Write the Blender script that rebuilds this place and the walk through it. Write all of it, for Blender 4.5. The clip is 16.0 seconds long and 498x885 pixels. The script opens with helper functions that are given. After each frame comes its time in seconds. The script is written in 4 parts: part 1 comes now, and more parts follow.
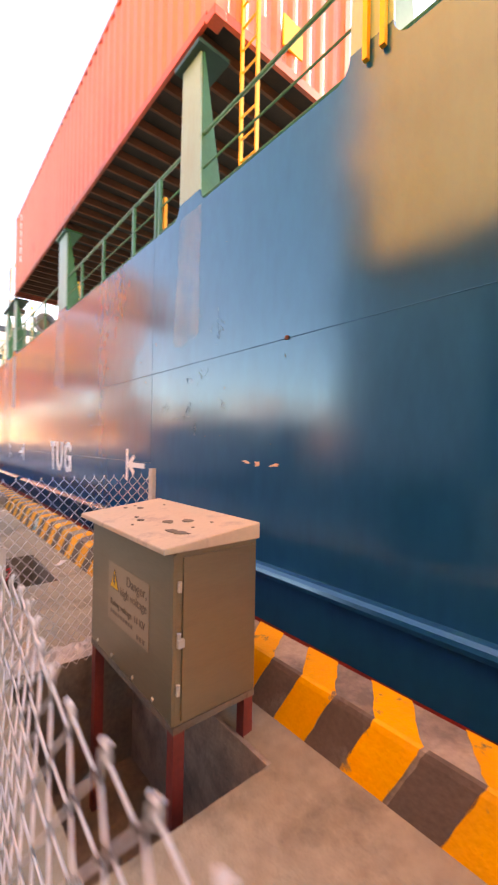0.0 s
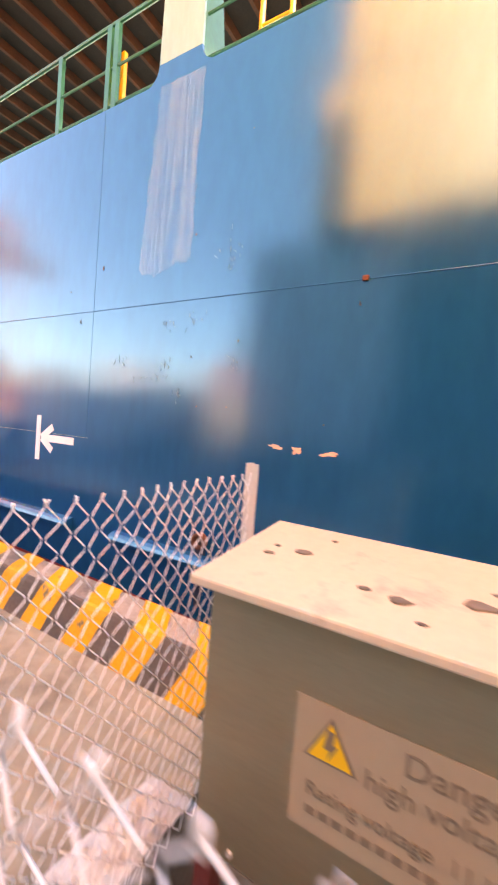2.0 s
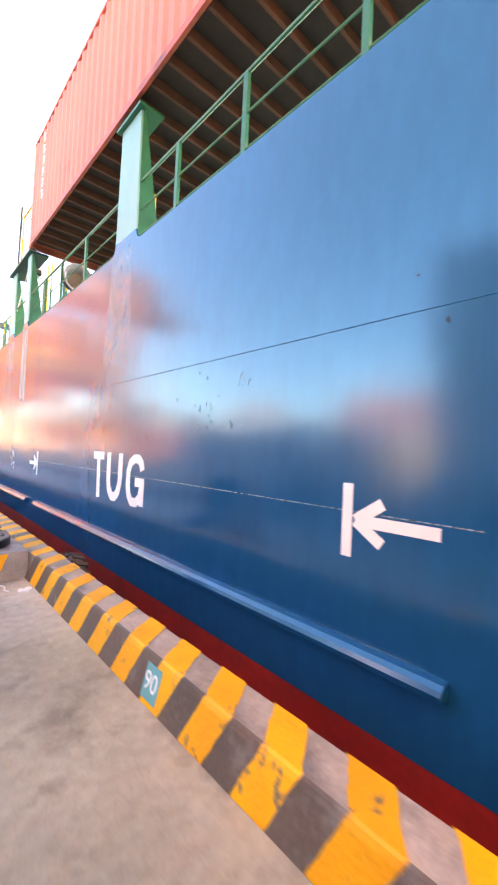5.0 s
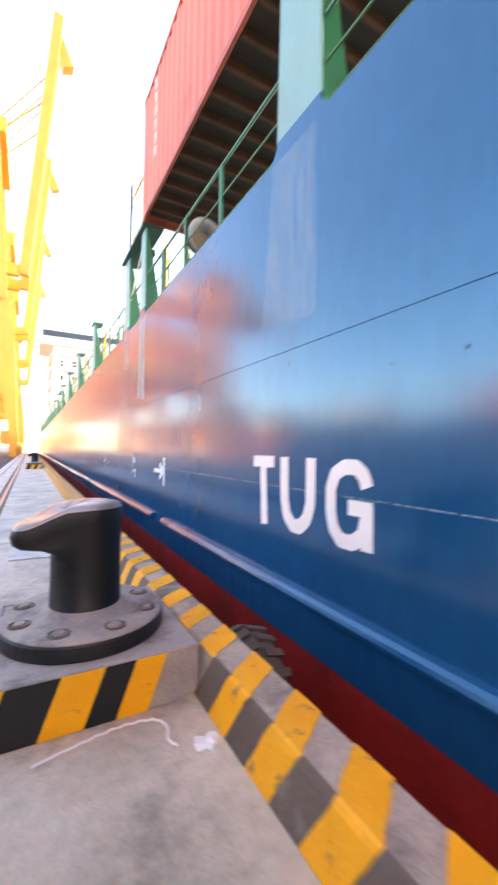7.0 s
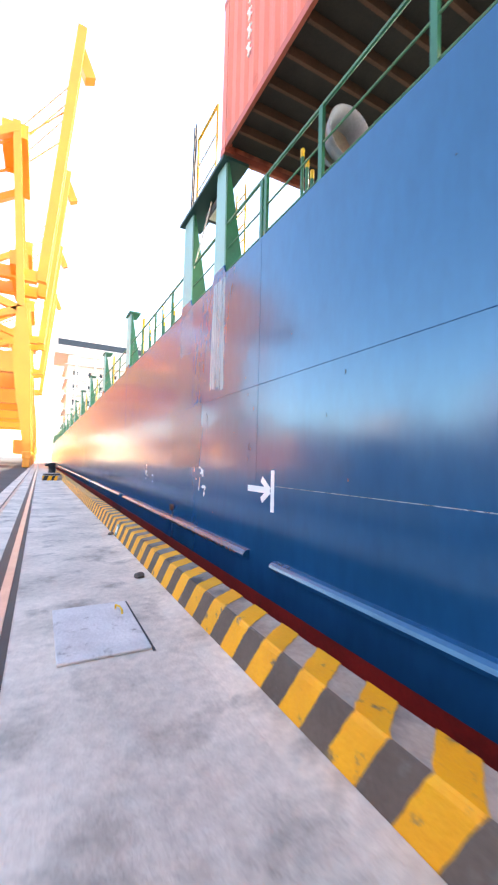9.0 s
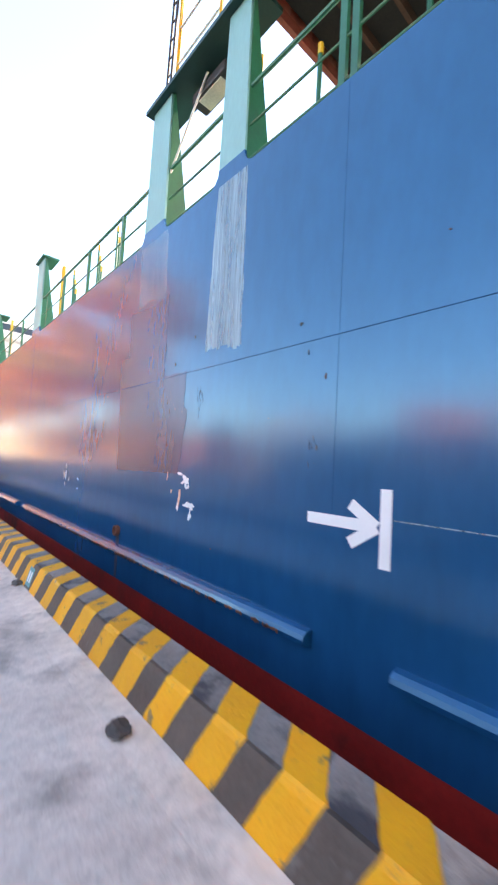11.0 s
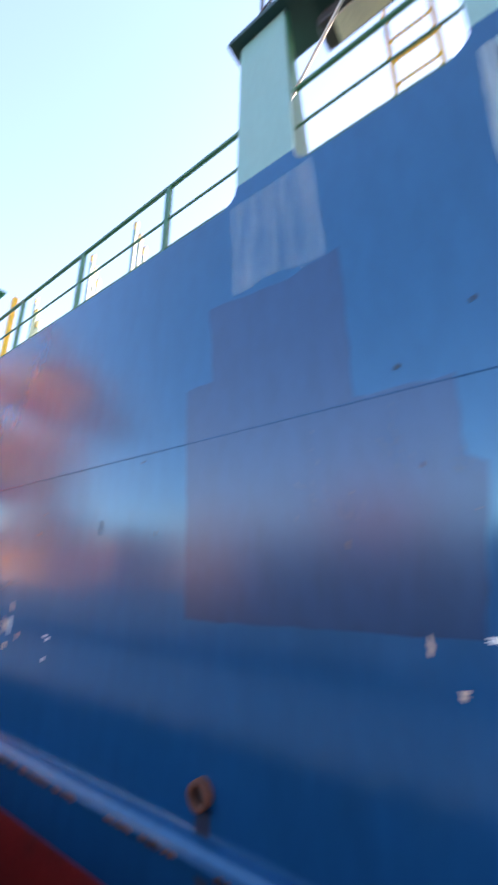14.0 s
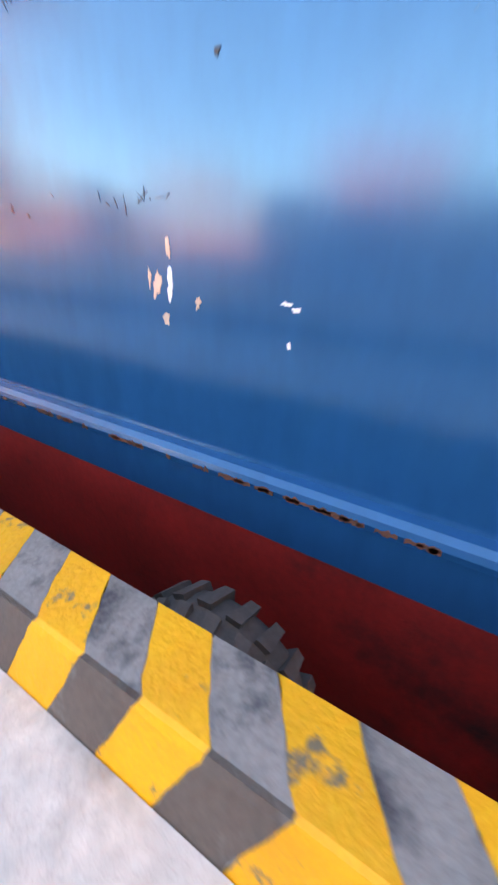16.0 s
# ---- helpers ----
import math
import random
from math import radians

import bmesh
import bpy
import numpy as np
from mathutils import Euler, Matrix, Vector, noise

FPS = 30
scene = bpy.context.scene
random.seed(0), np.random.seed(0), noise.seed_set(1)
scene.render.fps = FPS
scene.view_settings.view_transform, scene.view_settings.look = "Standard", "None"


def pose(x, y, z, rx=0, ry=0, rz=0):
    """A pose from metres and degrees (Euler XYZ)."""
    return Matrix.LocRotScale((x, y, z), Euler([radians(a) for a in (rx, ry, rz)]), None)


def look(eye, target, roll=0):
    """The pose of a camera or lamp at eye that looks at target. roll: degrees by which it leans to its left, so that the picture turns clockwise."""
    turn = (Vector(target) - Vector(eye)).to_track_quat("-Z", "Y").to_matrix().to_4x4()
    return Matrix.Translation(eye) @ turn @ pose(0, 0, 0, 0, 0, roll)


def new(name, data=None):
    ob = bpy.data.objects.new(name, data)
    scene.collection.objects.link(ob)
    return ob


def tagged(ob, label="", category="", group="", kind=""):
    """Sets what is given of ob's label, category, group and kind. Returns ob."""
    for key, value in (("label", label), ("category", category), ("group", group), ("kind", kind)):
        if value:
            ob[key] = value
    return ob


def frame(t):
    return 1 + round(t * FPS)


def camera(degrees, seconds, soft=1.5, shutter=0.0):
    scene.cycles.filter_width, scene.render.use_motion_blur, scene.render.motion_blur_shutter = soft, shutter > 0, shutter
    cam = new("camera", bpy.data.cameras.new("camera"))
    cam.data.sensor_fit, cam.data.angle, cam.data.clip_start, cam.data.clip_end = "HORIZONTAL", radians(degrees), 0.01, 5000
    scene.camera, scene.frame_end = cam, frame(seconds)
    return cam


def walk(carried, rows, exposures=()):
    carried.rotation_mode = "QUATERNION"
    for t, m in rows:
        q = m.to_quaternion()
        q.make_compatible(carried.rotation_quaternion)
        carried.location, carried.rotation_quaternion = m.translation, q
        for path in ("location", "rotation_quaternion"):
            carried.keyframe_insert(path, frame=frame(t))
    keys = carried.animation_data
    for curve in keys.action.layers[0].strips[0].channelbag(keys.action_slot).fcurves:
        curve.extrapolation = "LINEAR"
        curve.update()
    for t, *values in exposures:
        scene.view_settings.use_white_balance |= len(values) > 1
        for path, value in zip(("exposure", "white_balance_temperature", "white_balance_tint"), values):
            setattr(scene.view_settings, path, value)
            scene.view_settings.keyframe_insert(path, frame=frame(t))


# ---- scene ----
cam = camera(64.0, 16.0, soft=2.1, shutter=0.5)
METRES, EYE, TILT, LEAN, TURN = 20.2, 1.52, 0.0, 0.0, -40.0
PATH = [
    (0, (0.713, 1.766, 1.306), (2.0, 3.297, 1.317), 1.0),
    (0.5, (0.644, 2.185, 1.306), (2.137, 3.516, 1.305), 1.1),
    (1, (0.654, 2.647, 1.291), (2.236, 3.869, 1.224), 2.5),
    (1.5, (0.643, 3.085, 1.273), (2.362, 4.089, 1.088), 3.7),
    (2, (0.685, 3.505, 1.27), (2.405, 4.522, 1.187), 4.5),
    (2.5, (0.708, 3.858, 1.266), (2.456, 4.827, 1.201), 5.0),
    (3, (0.721, 4.139, 1.299), (2.285, 5.381, 1.393), 1.5),
    (3.5, (0.738, 4.501, 1.394), (2.28, 5.774, 1.425), -1.8),
    (4, (0.851, 4.995, 1.35), (2.229, 6.443, 1.407), 3.3),
    (4.2, (0.908, 5.22, 1.364), (2.276, 6.678, 1.39), 4.4),
    (5.2, (0.985, 6.33, 1.37), (2.31, 7.83, 1.44), 2.2),
    (6.3, (1.236, 7.58, 1.355), (2.492, 9.13, 1.5), 0.7),
    (6.5, (1.241, 7.868, 1.373), (2.418, 9.478, 1.533), 1.4),
    (7, (1.212, 8.548, 1.351), (2.177, 10.3, 1.392), 0.9),
    (7.5, (1.186, 9.249, 1.278), (1.927, 11.102, 1.154), 1.2),
    (8, (1.097, 9.921, 1.25), (1.883, 11.759, 1.254), 1.6),
    (8.2, (1.14, 10.202, 1.26), (1.937, 12.035, 1.347), 0.9),
    (9.2, (0.84, 11.52, 1.29), (1.81, 13.25, 1.39), 2.0),
    (10.3, (0.998, 12.895, 1.321), (2.236, 14.463, 1.421), 3.3),
    (10.4, (1.009, 13.038, 1.307), (2.255, 14.599, 1.407), 3.1),
    (10.5, (1.011, 13.176, 1.292), (2.272, 14.726, 1.379), 3.5),
    (11, (1.004, 13.903, 1.298), (2.32, 15.404, 1.421), 3.2),
    (11.5, (0.975, 14.564, 1.34), (2.411, 15.9, 1.734), 1.6),
    (12, (1.003, 15.165, 1.404), (2.519, 16.19, 2.212), -0.2),
    (12.5, (1.051, 15.688, 1.444), (2.588, 16.34, 2.545), -3.8),
    (13, (1.136, 16.191, 1.489), (2.67, 16.682, 2.675), -5.5),
    (13.5, (1.206, 16.77, 1.449), (2.833, 17.416, 2.417), -3.3),
    (14, (1.395, 17.284, 1.42), (2.928, 18.404, 2.046), 0.1),
    (14.3, (1.387, 17.688, 1.363), (2.83, 19.009, 1.778), 0.7),
    (14.5, (1.353, 17.983, 1.337), (2.779, 19.357, 1.621), 1.3),
    (15, (1.434, 18.647, 1.274), (2.864, 20.039, 1.146), 1.4),
    (15.5, (1.542, 19.303, 1.163), (3.056, 20.492, 0.62), 2.5),
    (16, (1.754, 19.843, 1.151), (3.293, 20.772, 0.276), 1.8),
]
walk(cam, [(t, look(eye, target, roll)) for t, eye, target, roll in PATH],
     [(0, 3.15, 10400, 28), (1, 3.55, 10200, 27), (2.5, 3.9, 9900, 26), (4, 3.85, 9300, 22), (7, 3.35, 8300, 18), (11, 3.0, 7900, 16), (13.3, 2.5, 7000, 21), (14.5, 2.8, 7800, 19), (16, 3.6, 8900, 19)])

# ---------------- world and light ----------------
SUN_EL, SUN_AZ = 38.0, 93.0            # azimuth clockwise from +y
world = bpy.data.worlds.new("sky")
scene.world = world
world.use_nodes = True
wt = world.node_tree
sky = wt.nodes.new("ShaderNodeTexSky")
sky.sky_type, sky.sun_disc = "NISHITA", False
sky.sun_elevation, sky.sun_rotation = radians(SUN_EL), radians(SUN_AZ)
sky.dust_density, sky.air_density, sky.ozone_density = 0.15, 1.0, 2.0
wt.nodes["Background"].inputs[1].default_value = 0.11
wt.links.new(sky.outputs[0], wt.nodes["Background"].inputs[0])
sun_data = bpy.data.lights.new("sun", "SUN")
sun_data.energy, sun_data.angle, sun_data.color = 3.4, radians(3.0), (1.0, 0.93, 0.82)
sun = new("sun", sun_data)
sa, se = radians(SUN_AZ), radians(SUN_EL)
sun.matrix_world = look((0, 0, 0), (-math.sin(sa) * math.cos(se), -math.cos(sa) * math.cos(se), -math.sin(se)))


# ---------------- materials ----------------
def material(name, colour, rough=0.6, metal=0.0, spread=0.25, scale=3.0, bump=0.0, bump_scale=40.0,
             stain=None, stain_scale=0.8, stain_at=(0.55, 0.7), ior=1.5, stretch=(1, 1, 1), coat=0.0, random_shade=0.0):
    """Base colour broken by noise at two scales, with an optional stain colour and fine relief."""
    m = bpy.data.materials.new(name)
    m.use_nodes = True
    n, l = m.node_tree.nodes, m.node_tree.links
    b = n["Principled BSDF"]
    b.inputs["Roughness"].default_value, b.inputs["Metallic"].default_value = rough, metal
    b.inputs["IOR"].default_value = ior
    b.inputs["Coat Weight"].default_value = coat
    b.inputs["Coat Roughness"].default_value = 0.1
    tc, mp = n.new("ShaderNodeTexCoord"), n.new("ShaderNodeMapping")
    geo = n.new("ShaderNodeNewGeometry")
    mp.inputs["Scale"].default_value = stretch
    l.new(geo.outputs["Position"], mp.inputs["Vector"])
    big, small = n.new("ShaderNodeTexNoise"), n.new("ShaderNodeTexNoise")
    big.inputs["Scale"].default_value, big.inputs["Detail"].default_value = scale, 5
    small.inputs["Scale"].default_value, small.inputs["Detail"].default_value = scale * 14, 4
    l.new(mp.outputs[0], big.inputs["Vector"])
    l.new(mp.outputs[0], small.inputs["Vector"])
    mix = n.new("ShaderNodeMix")
    mix.data_type = "FLOAT"
    mix.inputs[0].default_value = 0.35
    l.new(big.outputs["Fac"], mix.inputs[2])
    l.new(small.outputs["Fac"], mix.inputs[3])
    ramp = n.new("ShaderNodeValToRGB")
    lo = [c * (1 - spread) for c in colour]
    hi = [min(1, c * (1 + spread)) for c in colour]
    ramp.color_ramp.elements[0].position, ramp.color_ramp.elements[0].color = 0.3, (*lo, 1)
    ramp.color_ramp.elements[1].position, ramp.color_ramp.elements[1].color = 0.7, (*hi, 1)
    l.new(mix.outputs[0], ramp.inputs[0])
    out = ramp.outputs[0]
    if stain:
        sn, sr, sm = n.new("ShaderNodeTexNoise"), n.new("ShaderNodeValToRGB"), n.new("ShaderNodeMix")
        sn.inputs["Scale"].default_value, sn.inputs["Detail"].default_value, sn.inputs["Roughness"].default_value = stain_scale, 8, 0.65
        l.new(mp.outputs[0], sn.inputs["Vector"])
        sr.color_ramp.elements[0].position, sr.color_ramp.elements[1].position = stain_at
        l.new(sn.outputs["Fac"], sr.inputs[0])
        sm.data_type = "RGBA"
        l.new(sr.outputs[0], sm.inputs[0])
        l.new(out, sm.inputs[6])
        sm.inputs[7].default_value = (*stain, 1)
        out = sm.outputs[2]
    if random_shade:
        oi, mr, hs = n.new("ShaderNodeObjectInfo"), n.new("ShaderNodeMapRange"), n.new("ShaderNodeHueSaturation")
        mr.inputs[3].default_value, mr.inputs[4].default_value = 1 - random_shade, 1 + random_shade
        l.new(oi.outputs["Random"], mr.inputs[0])
        l.new(mr.outputs[0], hs.inputs["Value"])
        l.new(out, hs.inputs["Color"])
        out = hs.outputs[0]
    l.new(out, b.inputs["Base Color"])
    if bump:
        bn, bp = n.new("ShaderNodeTexNoise"), n.new("ShaderNodeBump")
        bn.inputs["Scale"].default_value, bn.inputs["Detail"].default_value = bump_scale, 6
        l.new(geo.outputs["Position"], bn.inputs["Vector"])
        bp.inputs["Strength"].default_value, bp.inputs["Distance"].default_value = bump, 0.01
        l.new(bn.outputs["Fac"], bp.inputs["Height"])
        l.new(bp.outputs[0], b.inputs["Normal"])
    return m


def hull_paint(name, colour, rough, streak=0.2):
    """Glossy ship paint over plates that are dented a little between their frames."""
    m = material(name, colour, rough, spread=streak, scale=0.7, ior=1.92, stretch=(1, 1, 0.35))
    n, l = m.node_tree.nodes, m.node_tree.links
    geo = next(k for k in n if k.bl_idname == "ShaderNodeNewGeometry")
    a, c, add, bp = n.new("ShaderNodeTexNoise"), n.new("ShaderNodeTexNoise"), n.new("ShaderNodeMath"), n.new("ShaderNodeBump")
    a.inputs["Scale"].default_value, a.inputs["Detail"].default_value = 1.3, 2
    c.inputs["Scale"].default_value, c.inputs["Detail"].default_value = 9.0, 3
    l.new(geo.outputs["Position"], a.inputs["Vector"])
    l.new(geo.outputs["Position"], c.inputs["Vector"])
    add.operation = "MULTIPLY_ADD"
    l.new(c.outputs["Fac"], add.inputs[0])
    add.inputs[1].default_value = 0.035
    l.new(a.outputs["Fac"], add.inputs[2])
    l.new(add.outputs[0], bp.inputs["Height"])
    bp.inputs["Strength"].default_value, bp.inputs["Distance"].default_value = 0.22, 0.03
    b = n["Principled BSDF"]
    l.new(bp.outputs[0], b.inputs["Normal"])
    # specular tint colours the mirrored sky and yard bluer than plain paint would
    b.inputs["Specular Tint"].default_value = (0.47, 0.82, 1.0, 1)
    # smudges: the gloss varies in tall soft blotches with fine scratches
    mp2, g1, g2, mr, ma = n.new("ShaderNodeMapping"), n.new("ShaderNodeTexNoise"), n.new("ShaderNodeTexNoise"), n.new("ShaderNodeMapRange"), n.new("ShaderNodeMath")
    mp2.inputs["Scale"].default_value = (1, 1.6, 0.8)
    l.new(geo.outputs["Position"], mp2.inputs["Vector"])
    g1.inputs["Scale"].default_value, g1.inputs["Detail"].default_value = 1.1, 4
    g2.inputs["Scale"].default_value, g2.inputs["Detail"].default_value, g2.inputs["Roughness"].default_value = 14, 6, 0.7
    l.new(mp2.outputs[0], g1.inputs["Vector"])
    l.new(mp2.outputs[0], g2.inputs["Vector"])
    ma.operation = "MULTIPLY_ADD"
    l.new(g2.outputs["Fac"], ma.inputs[0])
    ma.inputs[1].default_value = 0.05
    l.new(g1.outputs["Fac"], ma.inputs[2])
    mr.inputs[1].default_value, mr.inputs[2].default_value, mr.inputs[3].default_value, mr.inputs[4].default_value = 0.35, 0.75, rough - 0.05, rough + 0.01
    l.new(ma.outputs[0], mr.inputs[0])
    l.new(mr.outputs[0], b.inputs["Roughness"])
    return m


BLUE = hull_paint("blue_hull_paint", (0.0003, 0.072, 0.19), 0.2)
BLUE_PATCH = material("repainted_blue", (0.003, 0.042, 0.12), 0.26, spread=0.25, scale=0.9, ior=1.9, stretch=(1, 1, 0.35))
def wash(name, colour, lo, hi):
    """Thin washed-out paint that lets the coat below show through in vertical strokes."""
    m = material(name, colour, 0.3, spread=0.3, scale=1.5, ior=1.9, stretch=(1, 4, 0.18))
    n, l = m.node_tree.nodes, m.node_tree.links
    geo = next(k for k in n if k.bl_idname == "ShaderNodeNewGeometry")
    mp, t, mr = n.new("ShaderNodeMapping"), n.new("ShaderNodeTexNoise"), n.new("ShaderNodeMapRange")
    mp.inputs["Scale"].default_value = (1, 9, 0.5)
    t.inputs["Scale"].default_value, t.inputs["Detail"].default_value, t.inputs["Roughness"].default_value = 3.0, 6, 0.65
    l.new(geo.outputs["Position"], mp.inputs["Vector"])
    l.new(mp.outputs[0], t.inputs["Vector"])
    mr.inputs[1].default_value, mr.inputs[2].default_value, mr.inputs[3].default_value, mr.inputs[4].default_value = 0.35, 0.65, lo, hi
    l.new(t.outputs["Fac"], mr.inputs[0])
    l.new(mr.outputs[0], n["Principled BSDF"].inputs["Alpha"])
    return m


BLUE_PALE = wash("washed_out_blue", (0.3, 0.47, 0.54), 0.25, 0.65)
BLUE_FAINT = wash("faint_wash", (0.36, 0.58, 0.7), 0.02, 0.2)
# the patch's reflections are coloured blue as well, by the same kind of tint
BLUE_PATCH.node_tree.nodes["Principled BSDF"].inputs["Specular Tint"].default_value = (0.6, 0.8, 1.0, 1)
RED_BOOT = material("red_antifouling", (0.3, 0.016, 0.012), 0.6, spread=0.4, scale=1.5, stain=(0.04, 0.01, 0.01), bump=0.3)
TEAL = material("pale_green_paint", (0.2, 0.43, 0.41), 0.45, spread=0.12, scale=2, stain=(0.2, 0.33, 0.28), stretch=(1, 1, 0.3))
GREEN = material("green_paint", (0.014, 0.15, 0.075), 0.4, spread=0.2, scale=2, stain=(0.03, 0.1, 0.06))
DARKGREEN = material("dark_green_paint", (0.006, 0.05, 0.045), 0.5, spread=0.25)
DECKGREEN = material("deck_green", (0.012, 0.03, 0.026), 0.7, spread=0.3)
YELLOW = material("yellow_steel_paint", (0.72, 0.42, 0.02), 0.4, spread=0.1)
CRANE = material("crane_yellow", (0.86, 0.31, 0.035), 0.4, spread=0.08, scale=0.4)
CONTAINER = material("container_red_paint", (0.68, 0.19, 0.125), 0.5, spread=0.12, scale=1.2, stain=(0.36, 0.09, 0.05), stain_scale=1.6, stain_at=(0.6, 0.75), stretch=(1, 1, 0.4))
CONT_RAIL = material("container_rail_red", (0.48, 0.1, 0.06), 0.5, spread=0.25, stain=(0.12, 0.03, 0.02))
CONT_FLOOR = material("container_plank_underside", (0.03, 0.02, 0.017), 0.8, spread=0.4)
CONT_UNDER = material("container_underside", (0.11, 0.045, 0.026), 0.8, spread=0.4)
CONCRETE = material("quay_concrete", (0.66, 0.58, 0.49), 0.85, spread=0.32, scale=1.1, bump=0.6, bump_scale=45, stain=(0.3, 0.265, 0.225), stain_scale=2.1, stain_at=(0.52, 0.7))


def tone_shift(m, colour, y0, y1):
    """Multiplies in another colour at low y that fades out along the quay, with a ragged border."""
    n, l = m.node_tree.nodes, m.node_tree.links
    b = n["Principled BSDF"]
    old = b.inputs["Base Color"].links[0].from_socket
    geo, sep, t, add, mr, mix = (n.new("ShaderNode" + k) for k in ("NewGeometry", "SeparateXYZ", "TexNoise", "Math", "MapRange", "Mix"))
    l.new(geo.outputs["Position"], sep.inputs[0])
    l.new(geo.outputs["Position"], t.inputs["Vector"])
    t.inputs["Scale"].default_value, t.inputs["Detail"].default_value = 0.9, 6
    add.operation = "MULTIPLY_ADD"
    l.new(t.outputs["Fac"], add.inputs[0])
    add.inputs[1].default_value = 4.0
    l.new(sep.outputs["Y"], add.inputs[2])
    mr.inputs[1].default_value, mr.inputs[2].default_value = y0 + 2, y1 + 2
    l.new(add.outputs[0], mr.inputs[0])
    hue = n.new("ShaderNodeMix")
    hue.data_type, hue.blend_type = "RGBA", "MULTIPLY"
    hue.inputs[0].default_value = 1.0
    l.new(old, hue.inputs[6])
    hue.inputs[7].default_value = (*colour, 1)
    mix.data_type = "RGBA"
    l.new(mr.outputs[0], mix.inputs[0])
    l.new(hue.outputs[2], mix.inputs[6])
    l.new(old, mix.inputs[7])
    l.new(mix.outputs[2], b.inputs["Base Color"])


tone_shift(CONCRETE, (0.52, 0.52, 0.44), 8.5, 13.0)
# yard ground coloured dark so that it mirrors dimly in the hull
YARD_DARK = material("dark_yard_ground", (0.055, 0.055, 0.055), 0.85, spread=0.25, scale=0.5, bump=0.4, bump_scale=60)
KERB_GREY = material("kerb_concrete", (0.4, 0.335, 0.27), 0.85, spread=0.3, scale=3, bump=0.6, bump_scale=50, stain=(0.16, 0.14, 0.125), stain_scale=2.5, stain_at=(0.48, 0.66))
KERB_BLACK = material("kerb_dark_paint", (0.12, 0.09, 0.07), 0.75, spread=0.3, scale=3, bump=0.4, stain=(0.2, 0.18, 0.16), stain_scale=4, stain_at=(0.58, 0.7))
KERB_WORN = material("kerb_worn_dark_paint", (0.25, 0.225, 0.195), 0.7, spread=0.35, scale=4, bump=0.5, stain=(0.06, 0.055, 0.055), stain_scale=4.5, stain_at=(0.5, 0.62))
KERB_YELLOW = material("kerb_yellow_paint", (1.0, 0.405, 0.004), 0.55, spread=0.14, scale=5, bump=0.5, stain=(0.2, 0.15, 0.08), stain_scale=8, stain_at=(0.59, 0.66), random_shade=0.08)
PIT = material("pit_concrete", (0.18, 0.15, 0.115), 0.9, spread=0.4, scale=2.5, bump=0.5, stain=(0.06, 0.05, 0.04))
STEEL_BOX = material("cabinet_brushed_steel", (0.31, 0.265, 0.175), 0.4, 0.6, spread=0.1, scale=1.5, stretch=(1, 1, 6))
BOX_TOP = material("cabinet_dusty_top", (0.6, 0.5, 0.36), 0.6, spread=0.1, stain=(0.4, 0.33, 0.26), stain_scale=6)
RUSTRED = material("red_primer", (0.2, 0.035, 0.028), 0.65, spread=0.3)
RUST = material("rust", (0.13, 0.05, 0.03), 0.9, spread=0.4, scale=10)
WHITE = material("white_marking_paint", (0.88, 0.88, 0.86), 0.5, spread=0.04)
ZINC = material("galvanised_wire", (0.86, 0.84, 0.82), 0.4, 0.1, spread=0.1, scale=20)
POSTGREY = material("galvanised_post", (0.62, 0.58, 0.52), 0.5, 0.3, spread=0.1)
IRON = material("bollard_black_paint", (0.006, 0.006, 0.007), 0.48, spread=0.3, scale=5, bump=0.25, stain=(0.06, 0.055, 0.05), stain_scale=3, stain_at=(0.66, 0.85))
CROWN = material("rubbed_iron", (0.34, 0.32, 0.31), 0.3, 0.55, spread=0.35, scale=6, bump=0.25, stain=(0.05, 0.048, 0.048), stain_scale=6, stain_at=(0.55, 0.68))
BASEPLATE = material("worn_iron_plate", (0.33, 0.3, 0.28), 0.7, spread=0.3, scale=5, bump=0.4, stain=(0.14, 0.13, 0.125), stain_scale=4)
RUBBER = material("black_rubber", (0.085, 0.07, 0.06), 0.8, spread=0.4, bump=0.4)
RAILSTEEL = material("rail_steel", (0.4, 0.38, 0.36), 0.35, 0.8, spread=0.2)
DARK = material("dark_steel", (0.03, 0.03, 0.032), 0.6)
LABEL = material("label_plate", (0.38, 0.3, 0.2), 0.5, spread=0.05)
INK = material("black_ink", (0.2, 0.155, 0.105), 0.6)
SIGN_YELLOW = material("warning_yellow", (0.85, 0.5, 0.02), 0.5, spread=0.05)
REDPLASTIC = material("red_plastic", (0.55, 0.02, 0.03), 0.4)
GREYCABLE = material("grey_cable", (0.3, 0.29, 0.27), 0.6)
WATER = material("harbour_water", (0.012, 0.03, 0.035), 0.12, bump=0.3, bump_scale=2.0)
SUPER = material("white_superstructure", (0.78, 0.78, 0.76), 0.5, spread=0.05)
GLASS = material("dark_window_glass", (0.03, 0.04, 0.05), 0.08)
LAMPGLASS = material("lamp_glass", (0.75, 0.7, 0.58), 0.25)
PAPER = material("plastic_litter", (0.8, 0.8, 0.78), 0.35, spread=0.1)


# ---------------- building helpers ----------------
def part(name, bm, mat, parent=None, label="", smooth=False):
    bmesh.ops.recalc_face_normals(bm, faces=bm.faces)
    me = bpy.data.meshes.new(name)
    bm.to_mesh(me)
    bm.free()
    if smooth:
        for p in me.polygons:
            p.use_smooth = True
    me.materials.append(mat)
    ob = new(name, me)
    if parent is not None:
        attach(ob, parent)
    if label:
        ob["label"] = label
    return ob


